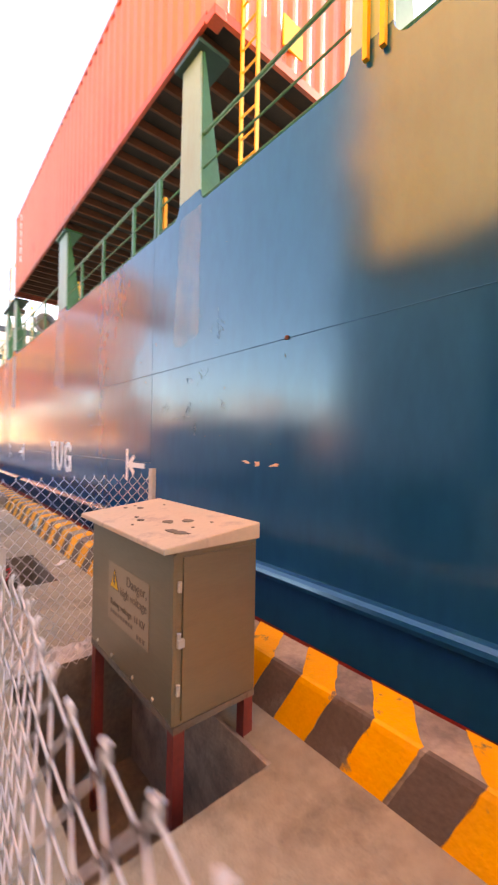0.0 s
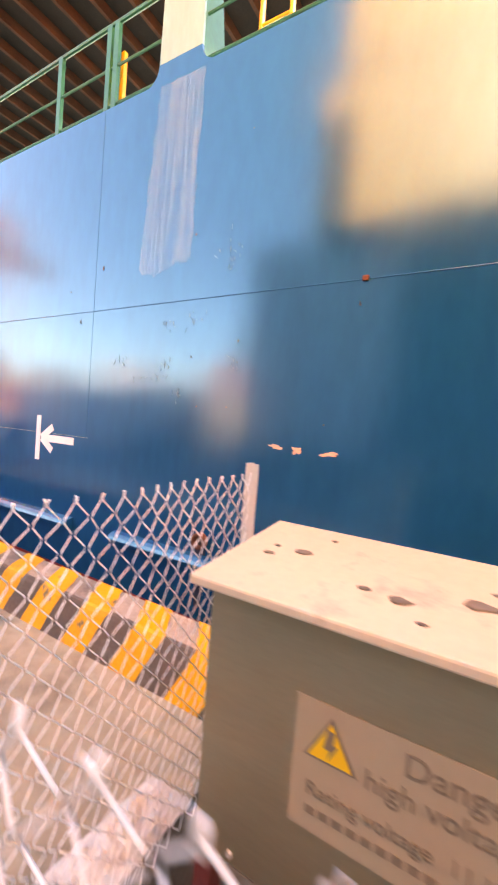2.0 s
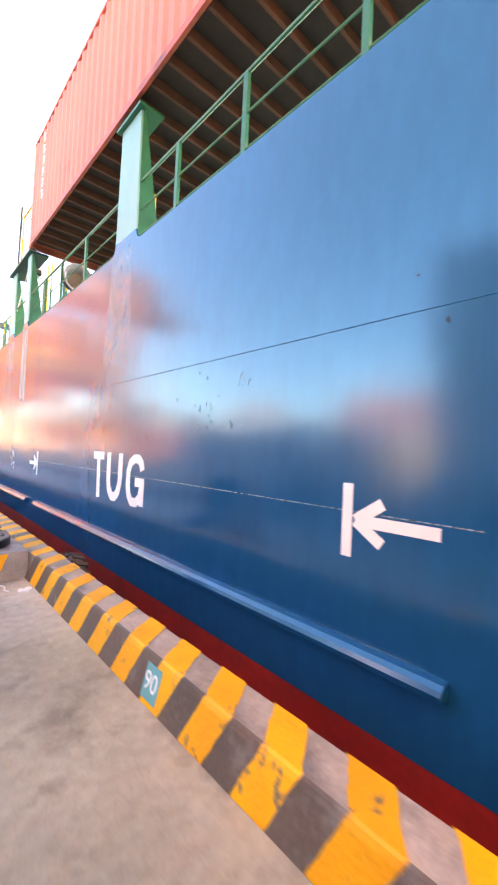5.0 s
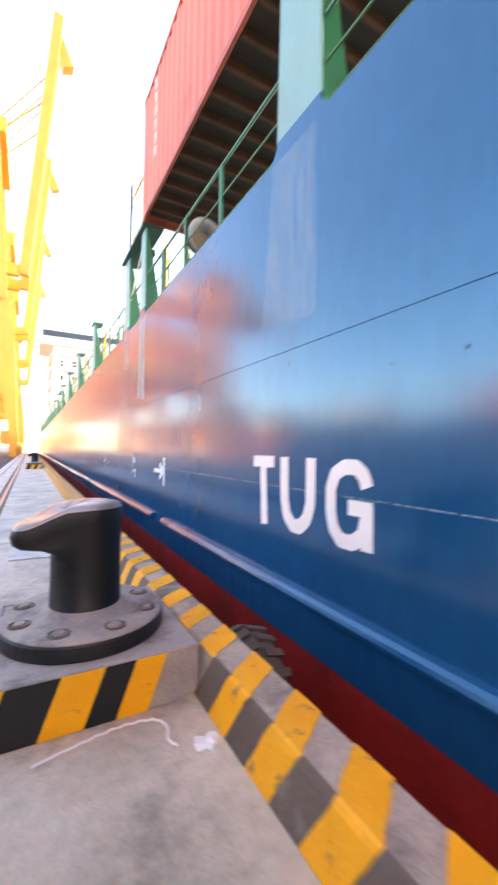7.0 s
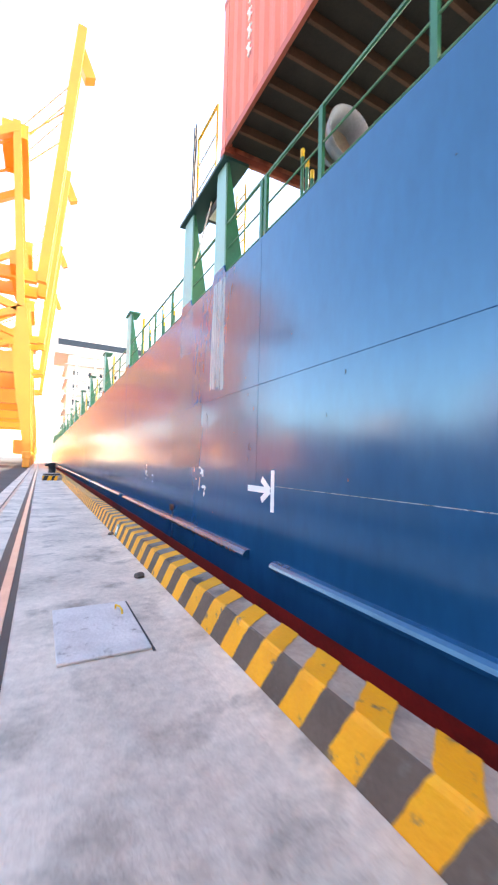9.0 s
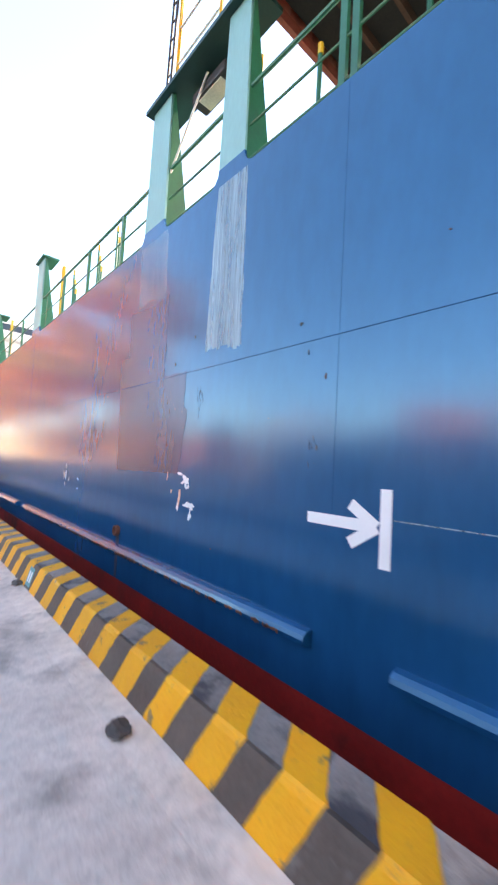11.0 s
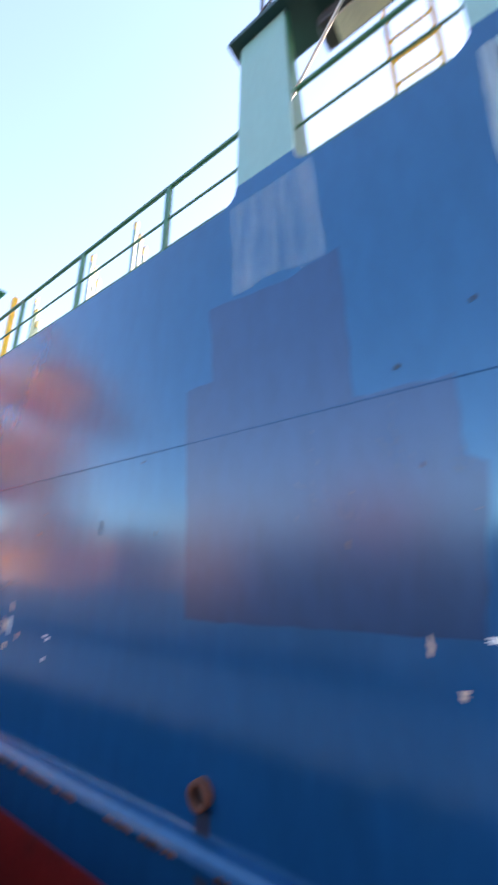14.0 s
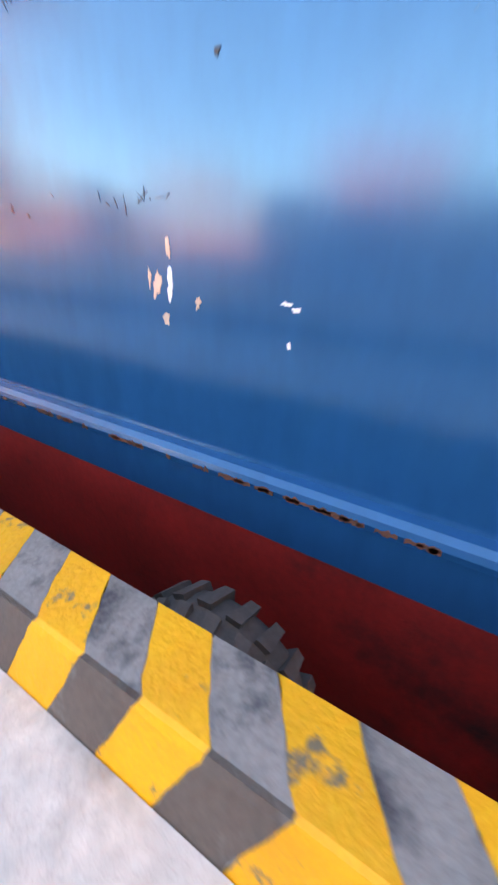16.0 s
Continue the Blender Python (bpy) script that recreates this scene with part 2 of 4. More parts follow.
def attach(ob, parent):
    """Make ob a child; meshes hold world places, so undo the parents' shift."""
    shift = Vector((0, 0, 0))
    p = parent
    while p is not None:
        shift += p.location
        p = p.parent
    ob.parent = parent
    ob.location = ob.location - shift


def thing(name, base, label, category, group="", kind=""):
    e = new(name)
    e.location = base
    e.empty_display_size = 0.2
    return tagged(e, label, category, group, kind)


def box(bm, x0, x1, y0, y1, z0, z1, bevel=0.0):
    vs = [bm.verts.new((x, y, z)) for z in (z0, z1) for x, y in ((x0, y0), (x1, y0), (x1, y1), (x0, y1))]
    fs = [bm.faces.new([vs[k] for k in q]) for q in ((3, 2, 1, 0), (4, 5, 6, 7), (0, 1, 5, 4), (1, 2, 6, 5), (2, 3, 7, 6), (3, 0, 4, 7))]
    if bevel:
        bmesh.ops.bevel(bm, geom=list({e for f in fs for e in f.edges}), offset=bevel, segments=2, affect="EDGES", profile=0.5)
    return bm


def boxes(*dims, bevel=0.0):
    bm = bmesh.new()
    for d in dims:
        box(bm, *d, bevel=bevel)
    return bm


def tube(bm, pts, r, sides=8, closed=False, cap=True):
    """A round bar along a line of points."""
    pts = [Vector(p) for p in pts]
    rings = []
    for k, p in enumerate(pts):
        a = pts[k - 1] if k > 0 else (pts[-1] if closed else p)
        b = pts[k + 1] if k < len(pts) - 1 else (pts[0] if closed else p)
        d = (b - a).normalized()
        up = Vector((0, 0, 1)) if abs(d.z) < 0.9 else Vector((1, 0, 0))
        u = d.cross(up).normalized()
        v = d.cross(u).normalized()
        rr = r[k] if isinstance(r, (list, tuple)) else r
        rings.append([bm.verts.new(p + rr * (math.cos(2 * math.pi * s / sides) * u + math.sin(2 * math.pi * s / sides) * v)) for s in range(sides)])
    n = len(rings)
    for k in range(n if closed else n - 1):
        a, b = rings[k], rings[(k + 1) % n]
        for s in range(sides):
            bm.faces.new((a[s], a[(s + 1) % sides], b[(s + 1) % sides], b[s]))
    if cap and not closed:
        bm.faces.new(rings[0][::-1])
        bm.faces.new(rings[-1])
    return bm


def bar(*lines, r=0.02, sides=8):
    bm = bmesh.new()
    for pts in lines:
        tube(bm, pts, r, sides)
    return bm


def prism(bm, outline, axis, a, b):
    """An outline of (u, v) pushed along an axis from a to b; u, v are the other two axes in order."""
    def at(u, v, w):
        return {"x": (w, u, v), "y": (u, w, v), "z": (u, v, w)}[axis]
    lo = [bm.verts.new(at(u, v, a)) for u, v in outline]
    hi = [bm.verts.new(at(u, v, b)) for u, v in outline]
    n = len(outline)
    bm.faces.new(lo)
    bm.faces.new(hi[::-1])
    for k in range(n):
        bm.faces.new((lo[k], hi[k], hi[(k + 1) % n], lo[(k + 1) % n]))
    return bm


def lathe(bm, profile, centre, sides=48):
    """A profile of (radius, height) turned round a vertical axis."""
    cx, cy, cz = centre
    rings = [[bm.verts.new((cx + r * math.cos(2 * math.pi * s / sides), cy + r * math.sin(2 * math.pi * s / sides), cz + h)) for s in range(sides)] for r, h in profile]
    for a, b in zip(rings, rings[1:]):
        for s in range(sides):
            bm.faces.new((a[s], a[(s + 1) % sides], b[(s + 1) % sides], b[s]))
    bm.faces.new(rings[0][::-1])
    bm.faces.new(rings[-1])
    return bm


def soften(ob, width, segments=2):
    m = ob.modifiers.new("bevel", "BEVEL")
    m.width, m.segments, m.limit_method, m.angle_limit = width, segments, "ANGLE", radians(40)
    return ob


def text(name, body, size, mat, m, parent, thick=0.001):
    """Lettering as a mesh, made of the built-in font, lying in the pose m."""
    cu = bpy.data.curves.new(name, "FONT")
    cu.body, cu.size, cu.extrude, cu.align_x, cu.align_y = body, size, thick, "LEFT", "CENTER"
    tmp = bpy.data.objects.new("lettering", cu)
    me = bpy.data.meshes.new_from_object(tmp)
    bpy.data.objects.remove(tmp)
    me.transform(m)
    me.materials.append(mat)
    ob = new(name, me)
    if parent is not None:
        attach(ob, parent)
    return ob


# ---------------- ground, quay, water ----------------
KF, KT, KB, KH = 2.03, 2.095, 2.32, 0.25        # kerb: foot, the two edges of its top, height
QUAY = 2.34
PIT_A = (1.12, 1.97, 2.95, 4.25)
PIT_B = (1.14, 1.775, 5.77, 6.86)


def ground():
    xs = sorted({-0.3, PIT_A[0], PIT_A[1], PIT_B[0], PIT_B[1], QUAY})
    ys = sorted({-2500, -60, PIT_A[2], PIT_A[3], PIT_B[2], PIT_B[3], 60, 3500})
    bm = bmesh.new()
    for x0, x1 in zip(xs, xs[1:]):
        for y0, y1 in zip(ys, ys[1:]):
            if any(x0 >= p[0] - 1e-6 and x1 <= p[1] + 1e-6 and y0 >= p[2] - 1e-6 and y1 <= p[3] + 1e-6 for p in (PIT_A, PIT_B)):
                continue
            bm.faces.new([bm.verts.new(v) for v in ((x0, y0, 0), (x1, y0, 0), (x1, y1, 0), (x0, y1, 0))])
    bmesh.ops.remove_doubles(bm, verts=bm.verts, dist=1e-4)
    tagged(part("apron", bm, CONCRETE), "worn grey concrete quay apron with damp stains", "ground", kind="structure")
    bm = bmesh.new()
    bm.faces.new([bm.verts.new(v) for v in ((-2500, -2500, 0), (-0.3, -2500, 0), (-0.3, 3500, 0), (-2500, 3500, 0))])
    tagged(part("ground", bm, YARD_DARK), "yard ground, coloured dark to dim the hull's reflection", "ground", kind="structure")
    bm = boxes((QUAY - 0.5, QUAY - 0.002, -200, 400, -4, -0.004))
    tagged(part("quay_wall", bm, KERB_GREY), "concrete quay wall dropping to the water", "quay wall", kind="structure")
    bm = bmesh.new()
    bm.faces.new([bm.verts.new(v) for v in ((QUAY - 0.4, -2500, -2.3), (2500, -2500, -2.3), (2500, 3500, -2.3), (QUAY - 0.4, 3500, -2.3))])
    tagged(part("water", bm, WATER), "dark harbour water between quay and ship", "water", kind="structure")
    for k, (x0, x1, y0, y1) in enumerate((PIT_A, PIT_B)):
        t, d = 0.12, 0.75
        p = thing("cable_pit_%d" % (k + 1), (x0, y0, -d), "open concrete cable pit sunk in the quay", "pit", kind="structure")
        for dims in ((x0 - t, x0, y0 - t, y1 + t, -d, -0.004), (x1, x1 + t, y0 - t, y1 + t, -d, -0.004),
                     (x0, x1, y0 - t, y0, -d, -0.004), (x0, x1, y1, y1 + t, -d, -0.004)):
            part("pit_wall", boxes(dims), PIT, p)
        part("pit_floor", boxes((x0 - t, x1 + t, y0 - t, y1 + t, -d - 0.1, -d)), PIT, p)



ground()


def kerb():
    base = thing("kerb", (KF, 0, 0), "concrete quay kerb with yellow and dark painted stripes", "kerb", kind="structure")
    e = 0.004
    core = [(KF + 0.008, 0), (KT - 0.002, KH - 0.035), (KT + 0.008, KH - 0.014), (KT + 0.024, KH - e), (KB - e, KH - e), (KB - e, 0)]
    part("kerb_core", prism(bmesh.new(), core, "y", -40, 140), KERB_GREY, base)
    knots = [(2.44, 0), (5.48, 8), (10.51, 21), (14.69, 32), (19.74, 45), (58.24, 145)]
    slope_y, slope_b = 0.12, 0.15
    x_far = KB + 0.001

    def chevron(y0, w, front=True, top=True):
        """A painted band, bent over the worn front edge of the kerb, with frayed sides."""
        bm = bmesh.new()
        prof = []
        if front:
            prof += [(KF + (KT - KF) * f, KH * f, slope_y * (1 - f)) for f in (0.0, 0.18, 0.36, 0.54, 0.72, 0.88)]
        prof += [(KT + 0.002, KH - 0.008, 0.004), (KT + 0.014, KH, 0.0)]
        if top:
            prof += [(KT + (x_far - KT) * f, KH + 0.0005, slope_b * f) for f in (0.2, 0.36, 0.52, 0.68, 0.84, 1.0)] + [(x_far, 0.05, slope_b + 0.06)]
        fray = [[random.uniform(-0.005, 0.005) for _ in prof] for _ in range(2)]
        a = [bm.verts.new((x, y0 + s + j, z)) for (x, z, s), j in zip(prof, fray[0])]
        b = [bm.verts.new((x, y0 + w + s + j, z)) for (x, z, s), j in zip(prof, fray[1])]
        for k in range(len(prof) - 1):
            bm.faces.new((a[k], a[k + 1], b[k + 1], b[k]))
        return bm
    for (ya, ia), (yb, ib) in zip(knots, knots[1:]):
        p = (yb - ya) / (ib - ia)
        for k in range(ib - ia):
            y = ya + k * p
            if y > 50:
                continue
            on_plinth = 10.4 < y < 11.5
            part("yellow_band", chevron(y, p * 0.5, not on_plinth), KERB_YELLOW, base)
            if not on_plinth:
                part("dark_band", chevron(y + p * 0.5, p * 0.5, True, False), KERB_BLACK, base)
            if y > 14.2:
                part("dark_band", chevron(y + p * 0.5, p * 0.5, False), KERB_WORN, base, "dark paint worn to grey")
    for k in range(1, 14):
        part("yellow_band", chevron(2.42 - 0.379 * k, 0.19), KERB_YELLOW, base)
        part("dark_band", chevron(2.61 - 0.379 * k, 0.19, True, False), KERB_BLACK, base)



kerb()


# ---------------- the ship ----------------
HX, TOP = 3.215, 4.12
ship = thing("ship", (HX, 16, -2.3), "blue-hulled cargo ship with red boot topping moored at the quay", "ship")
Y0, Y1 = -35.0, 118.0
BOOT = [(Y0, -0.34), (3.0, -0.325), (9.5, -0.275), (20.5, -0.195), (30.0, -0.15), (Y1, -0.1)]
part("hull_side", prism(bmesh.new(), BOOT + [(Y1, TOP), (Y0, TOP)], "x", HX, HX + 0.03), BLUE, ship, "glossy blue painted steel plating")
part("boot_topping", prism(bmesh.new(), [(y, z - 0.0005) for y, z in BOOT] + [(Y1, -4), (Y0, -4)], "x", HX + 0.001, HX + 0.03), RED_BOOT, ship, "dark red underwater paint")
part("hull_far_side", boxes((24, 24.03, Y0, Y1, -4, TOP)), BLUE, ship)
part("transom", boxes((HX + 0.031, 24, Y0, Y0 + 0.03, -4, TOP)), BLUE, ship)
part("bow_bulkhead", boxes((HX + 0.031, 24, Y1 - 0.03, Y1, -4, TOP)), BLUE, ship)
part("deck", boxes((HX + 0.031, 24, Y0 + 0.03, Y1 - 0.03, 3.5, 3.56)), DECKGREEN, ship, "green painted steel deck")
part("bulwark_cap", boxes((HX + 0.004, HX + 0.1, Y0, Y1, TOP, TOP + 0.012)), BLUE, ship)
PITCH = 8.7
for k in range(-4, 10):
    y = 6.85 + PITCH * k
    if y + 0.12 < Y1 and y > Y0:
        part("plate_seam", boxes((HX - 0.002, HX, y - 0.006, y + 0.006, 1.03, TOP)), BLUE, ship)
        a, b = y + 0.12, min(y - 0.5 + PITCH, Y1)
        bm = bmesh.new()
        prism(bm, [(HX - 0.001, 0.22), (HX - 0.05, 0.21), (HX - 0.08, 0.188), (HX - 0.09, 0.16), (HX - 0.08, 0.125), (HX - 0.001, 0.10)], "y", a, b)
        part("rubbing_strake", bm, BLUE, ship, "rounded blue steel rubbing strake with rusty edge", smooth=False)
part("plate_weld", bar(((HX, Y0, 2.25), (HX, Y1, 2.25)), r=0.004, sides=6), BLUE, ship)


def pillar(y0, y1, top=5.93, cap=True):
    w0, w1 = 0.36, 0.05
    arc = [(0.16 * (1 - math.sin(k * math.pi / 12)), 0.16 * (1 - math.cos(k * math.pi / 12))) for k in range(7)]
    foot = [(y0 - u, TOP + v) for u, v in arc] + [(y1 + u, TOP + v) for u, v in arc[::-1]]
    p = part("deck_pillar", prism(bmesh.new(), [(y0, TOP + 0.162), (y0 + 0.03, top), (y1 - 0.03, top), (y1, TOP + 0.162)], "x", HX + 0.001, HX + 0.025), TEAL, ship, "pale green steel deck pillar")
    part("pillar_foot", prism(bmesh.new(), foot, "x", HX, HX + 0.025), BLUE, p, "blue foot curving out of the plating")
    for y in (y0 + 0.01, y1 - 0.04):
        part("web_plate", prism(bmesh.new(), [(HX + 0.026, TOP - 0.5), (HX + w0, TOP - 0.5), (HX + w0, TOP + 0.02), (HX + w1, top), (HX + 0.026, top)], "y", y, y + 0.02), GREEN, p, "green tapered web plate")
    if cap:
        part("cap_plate", boxes((HX - 0.06, HX + 0.3, y0 - 0.04, y1 + 0.04, top, top + 0.04)), GREEN, p)


for a, b, c in ((3.26, 3.62, False), (5.72, 6.18, False), (11.07, 11.72, True), (16.72, 17.12, False), (18.23, 18.74, False), (24.0, 24.6, True)):
    pillar(a, b, cap=c)
for k in range(15):
    pillar(29.5 + 5.6 * k, 30.1 + 5.6 * k)
    part("yellow_post", boxes((HX + 0.25, HX + 0.31, 28.9 + 5.6 * k, 29.0 + 5.6 * k, 3.56, 5.7)), YELLOW, ship, "yellow upright beside a pillar")
part("yellow_post", boxes((HX + 0.25, HX + 0.31, 23.4, 23.5, 3.56, 5.6)), YELLOW, ship, "yellow upright beside a pillar")


def guard_rail(y0, y1, posts):
    g = part("guard_rail", bar(((HX + 0.05, y0, 4.95), (HX + 0.05, y1, 4.95)), r=0.022), GREEN, ship, "green tubular guard rail")
    for z in (4.55, 4.2):
        part("mid_rail", bar(((HX + 0.05, y0, z), (HX + 0.05, y1, z)), r=0.013, sides=6), GREEN, g)
    for y in posts:
        part("stanchion", boxes((HX + 0.03, HX + 0.07, y - 0.03, y + 0.03, TOP - 0.1, 4.95)), GREEN, g)


guard_rail(6.18, 11.07, (6.80, 6.90, 7.66, 8.95, 10.15))
guard_rail(11.72, 16.72, (13.1, 14.42, 15.54, 15.65))
guard_rail(17.12, 18.23, ())
guard_rail(18.74, 24.0, (19.6, 21.03, 22.45, 23.6))
guard_rail(3.62, 5.72, ())
guard_rail(-3.0, 3.26, (-1.5, 0.0, 1.5))
for k in range(14):
    guard_rail(24.6 + 5.6 * k, 29.5 + 5.6 * k, (26 + 5.6 * k, 27.6 + 5.6 * k))

# sheltered platform between the two pillars
for ya, yb in ((16.68, 18.8), (5.66, 6.22)):
    part("platform", boxes((HX - 0.08, HX + 0.36, ya, yb, 5.93, 5.98)), DARKGREEN, ship, "dark green platform plate")


def container(y0, x0, z0, label, CONTAINER, CONT_RAIL, marked, length=12.19):
    y1 = y0 + length
    x1, z1 = x0 + 2.438, z0 + 2.591
    c = thing("shipping_container", (x0 + 1.2, y0 + length / 2, z0), label, "container")
    posts = [(x0, x0 + 0.12, y0, y0 + 0.15), (x0, x0 + 0.12, y1 - 0.15, y1), (x1 - 0.12, x1, y0, y0 + 0.15), (x1 - 0.12, x1, y1 - 0.15, y1)]
    for p in posts:
        part("corner_post", boxes((*p, z0 + 0.118, z1 - 0.118)), CONTAINER, c)
        for z in (z0, z1 - 0.118):
            part("corner_casting", boxes((p[0] - 0.004, p[1] + 0.04, p[2] - 0.004, p[3] + 0.03, z, z + 0.118), bevel=0.008), CONT_RAIL, c)
    for x in (x0, x1 - 0.06):
        o = -0.02 if x == x0 else 0.08
        i = 0.0 if x == x0 else 0.06
        rail = [(x + o, z0 + 0.02), (x + o, z0 + 0.04), (x + i, z0 + 0.045), (x + i, z0 + 0.168), (x + 0.03, z0 + 0.168), (x + 0.03, z0 + 0.02)]
        part("bottom_rail", prism(bmesh.new(), rail, "y", y0 + 0.18, y1 - 0.18), CONT_RAIL, c, "darker bottom rail")
        part("top_rail", boxes((x, x + 0.06, y0 + 0.18, y1 - 0.18, z1 - 0.07, z1 - 0.01)), CONTAINER, c)

    def corrugate(a, b):
        pts, p, y = [], 0.278, a
        while y < b - 0.02:
            for f, d in ((0.0, 0.0), (0.26, 0.0), (0.5, 0.036), (0.76, 0.036)):
                if y + f * p < b:
                    pts.append((y + f * p, d))
            y += p
        pts.append((b, 0.0))
        return pts
    for x, sgn in ((x0 + 0.008, 1), (x1 - 0.008, -1)):
        bm = bmesh.new()
        lo, hi = [], []
        for y, d in corrugate(y0 + 0.15, y1 - 0.15):
            lo.append(bm.verts.new((x + sgn * d, y, z0 + 0.17)))
            hi.append(bm.verts.new((x + sgn * d, y, z1 - 0.07)))
        for k in range(len(lo) - 1):
            bm.faces.new((lo[k], lo[k + 1], hi[k + 1], hi[k]))
        part("side_panel", bm, CONTAINER, c, "corrugated steel side panel")
    for y, sgn in ((y0 + 0.02, 1), (y1 - 0.02, -1)):
        bm = bmesh.new()
        lo, hi = [], []
        for x, d in corrugate(x0 + 0.12, x1 - 0.12):
            lo.append(bm.verts.new((x, y + sgn * d, z0 + 0.12)))
            hi.append(bm.verts.new((x, y + sgn * d, z1 - 0.1)))
        for k in range(len(lo) - 1):
            bm.faces.new((lo[k], lo[k + 1], hi[k + 1], hi[k]))
        part("end_panel", bm, CONTAINER, c)
        part("end_rail", boxes((x0 + 0.16, x1 - 0.16, y - 0.02 if sgn > 0 else y - 0.04, y + 0.04 if sgn > 0 else y + 0.02, z0 + 0.01, z0 + 0.13)), CONT_RAIL, c)
    part("roof", boxes((x0 + 0.06, x1 - 0.06, y0 + 0.1, y1 - 0.1, z1 - 0.03, z1 - 0.012)), CONTAINER, c)
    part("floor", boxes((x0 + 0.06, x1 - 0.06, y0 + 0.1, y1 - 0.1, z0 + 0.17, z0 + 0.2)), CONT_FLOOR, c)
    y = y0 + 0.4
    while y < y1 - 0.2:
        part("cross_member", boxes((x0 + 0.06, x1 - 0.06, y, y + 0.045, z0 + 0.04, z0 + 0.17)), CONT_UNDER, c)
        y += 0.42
    if marked:
        part("yellow_label", boxes((x0 + 1.05, x0 + 1.4, y0 - 0.01, y0 + 0.015, z0 + 0.35, z0 + 0.75)), SIGN_YELLOW, c)
        for k in range(6):
            z = z1 - 0.35 - 0.26 * k
            bm = bmesh.new()
            w = 0.12
            for a, b in (((0, 0.08), (w, 0.1)), ((0.02, 0.0), (w - 0.02, -0.06)), ((w, 0.1), (0.0, -0.04)), ((w / 2, 0.12), (w / 2 + 0.02, -0.08))):
                tube(bm, [(x0 + 0.004, y1 - 0.95 + a[0] + (0.02 if k % 2 else 0), z + a[1]), (x0 + 0.004, y1 - 0.95 + b[0], z + b[1])], 0.014, 4)
            part("worn_character_bar", bm, WHITE, c, "worn white painted mark")


container(5.4, 3.17, 6.055, "red corrugated steel shipping container stowed on deck", CONTAINER, CONT_RAIL, True, 11.46)
DARKBOX = material("dark_blue_container", (0.02, 0.03, 0.06), 0.7, spread=0.2)
# unseen stack on the landward side, added to darken what the hull mirrors
for y, z in ((-13.0, 0.0), (-13.0, 2.6), (-13.0, 5.2), (-0.6, 0.0), (-0.6, 2.6), (-0.6, 5.2), (14.6, 0.0)):
    container(y, -9.5, z, "unseen dark blue shipping container, added to darken the hull's reflection", DARKBOX, DARKBOX, False)

# feet that carry the deck container
for y in (4.7, 16.6):
    for x in (5.0, 6.2):
        part("container_stand", boxes((x - 0.1, x + 0.1, y, y + 0.2, 3.56, 6.055)), DECKGREEN, ship)

# markings on the plating
M0 = HX - 0.003


LIFT = [0]


def stroke(bm, a, b, w):
    """A painted bar on the plating between two points (y, z)."""
    a, b = Vector(a), Vector(b)
    d = (b - a).normalized()
    n = Vector((-d.y, d.x)) * w / 2
    prism(bm, [tuple(a + n), tuple(b + n), tuple(b - n), tuple(a - n)], "x", M0 - 0.0003 * (LIFT[0] % 5), HX - 0.0005)
    LIFT[0] += 1
    return bm


def arrow(y, sgn):
    bm = bmesh.new()
    stroke(bm, (y, 0.735), (y, 1.21), 0.075)
    part("tug_arrow_bar", bm, WHITE, ship, "white painted arrow bar")
    bm = bmesh.new()
    stroke(bm, (y + sgn * 0.1, 0.975), (y + sgn * 0.6, 0.975), 0.075)
    part("tug_arrow_shaft", bm, WHITE, ship, "white painted arrow shaft")
    for z in (0.85, 1.1):
        bm = bmesh.new()
        stroke(bm, (y + sgn * 0.06, 0.975), (y + sgn * 0.25, z), 0.075)
        part("tug_arrow_head", bm, WHITE, ship, "white painted arrow head")


arrow(15.15, 1)
arrow(7.63, -1)


def letter(name, strokes, w=0.12):
    bm = bmesh.new()
    for pts in strokes:
        for a, b in zip(pts, pts[1:]):
            stroke(bm, a, b, w)
        for p in pts[1:-1]:
            c = [(p[0] + w / 2 * math.cos(k * math.pi / 4), p[1] + w / 2 * math.sin(k * math.pi / 4)) for k in range(8)]
            prism(bm, c, "x", M0 - 0.0018, HX - 0.0006)
    part(name, bm, WHITE, ship, "white painted capital letter")


ZT, ZB = 1.30, 0.65
letter("letter_t", [[(12.07, ZT - 0.05), (11.69, ZT - 0.05)], [(11.885, ZT - 0.05), (11.85, ZB)]], 0.11)
letter("letter_u", [[(11.52, ZT), (11.51, ZB + 0.27), (11.47, ZB + 0.14), (11.38, ZB + 0.065), (11.28, ZB + 0.065), (11.19, ZB + 0.14), (11.14, ZB + 0.27), (11.135, ZT)]], 0.12)
letter("letter_g", [[(10.52, ZT - 0.19), (10.55, ZT - 0.11), (10.62, ZT - 0.055), (10.74, ZT - 0.055), (10.84, ZT - 0.11), (10.89, ZT - 0.22), (10.89, ZB + 0.26), (10.86, ZB + 0.14), (10.78, ZB + 0.06), (10.66, ZB + 0.06), (10.56, ZB + 0.13), (10.52, ZB + 0.26)], [(10.52, ZB + 0.03), (10.52, ZB + 0.34)], [(10.47, ZB + 0.31), (10.7, ZB + 0.31)]], 0.11)
part("load_line", boxes((HX - 0.002, HX - 0.0005, 6.82, 15.15, 1.027, 1.034)), BLUE_PALE, ship, "thin pale weld line between the arrows")


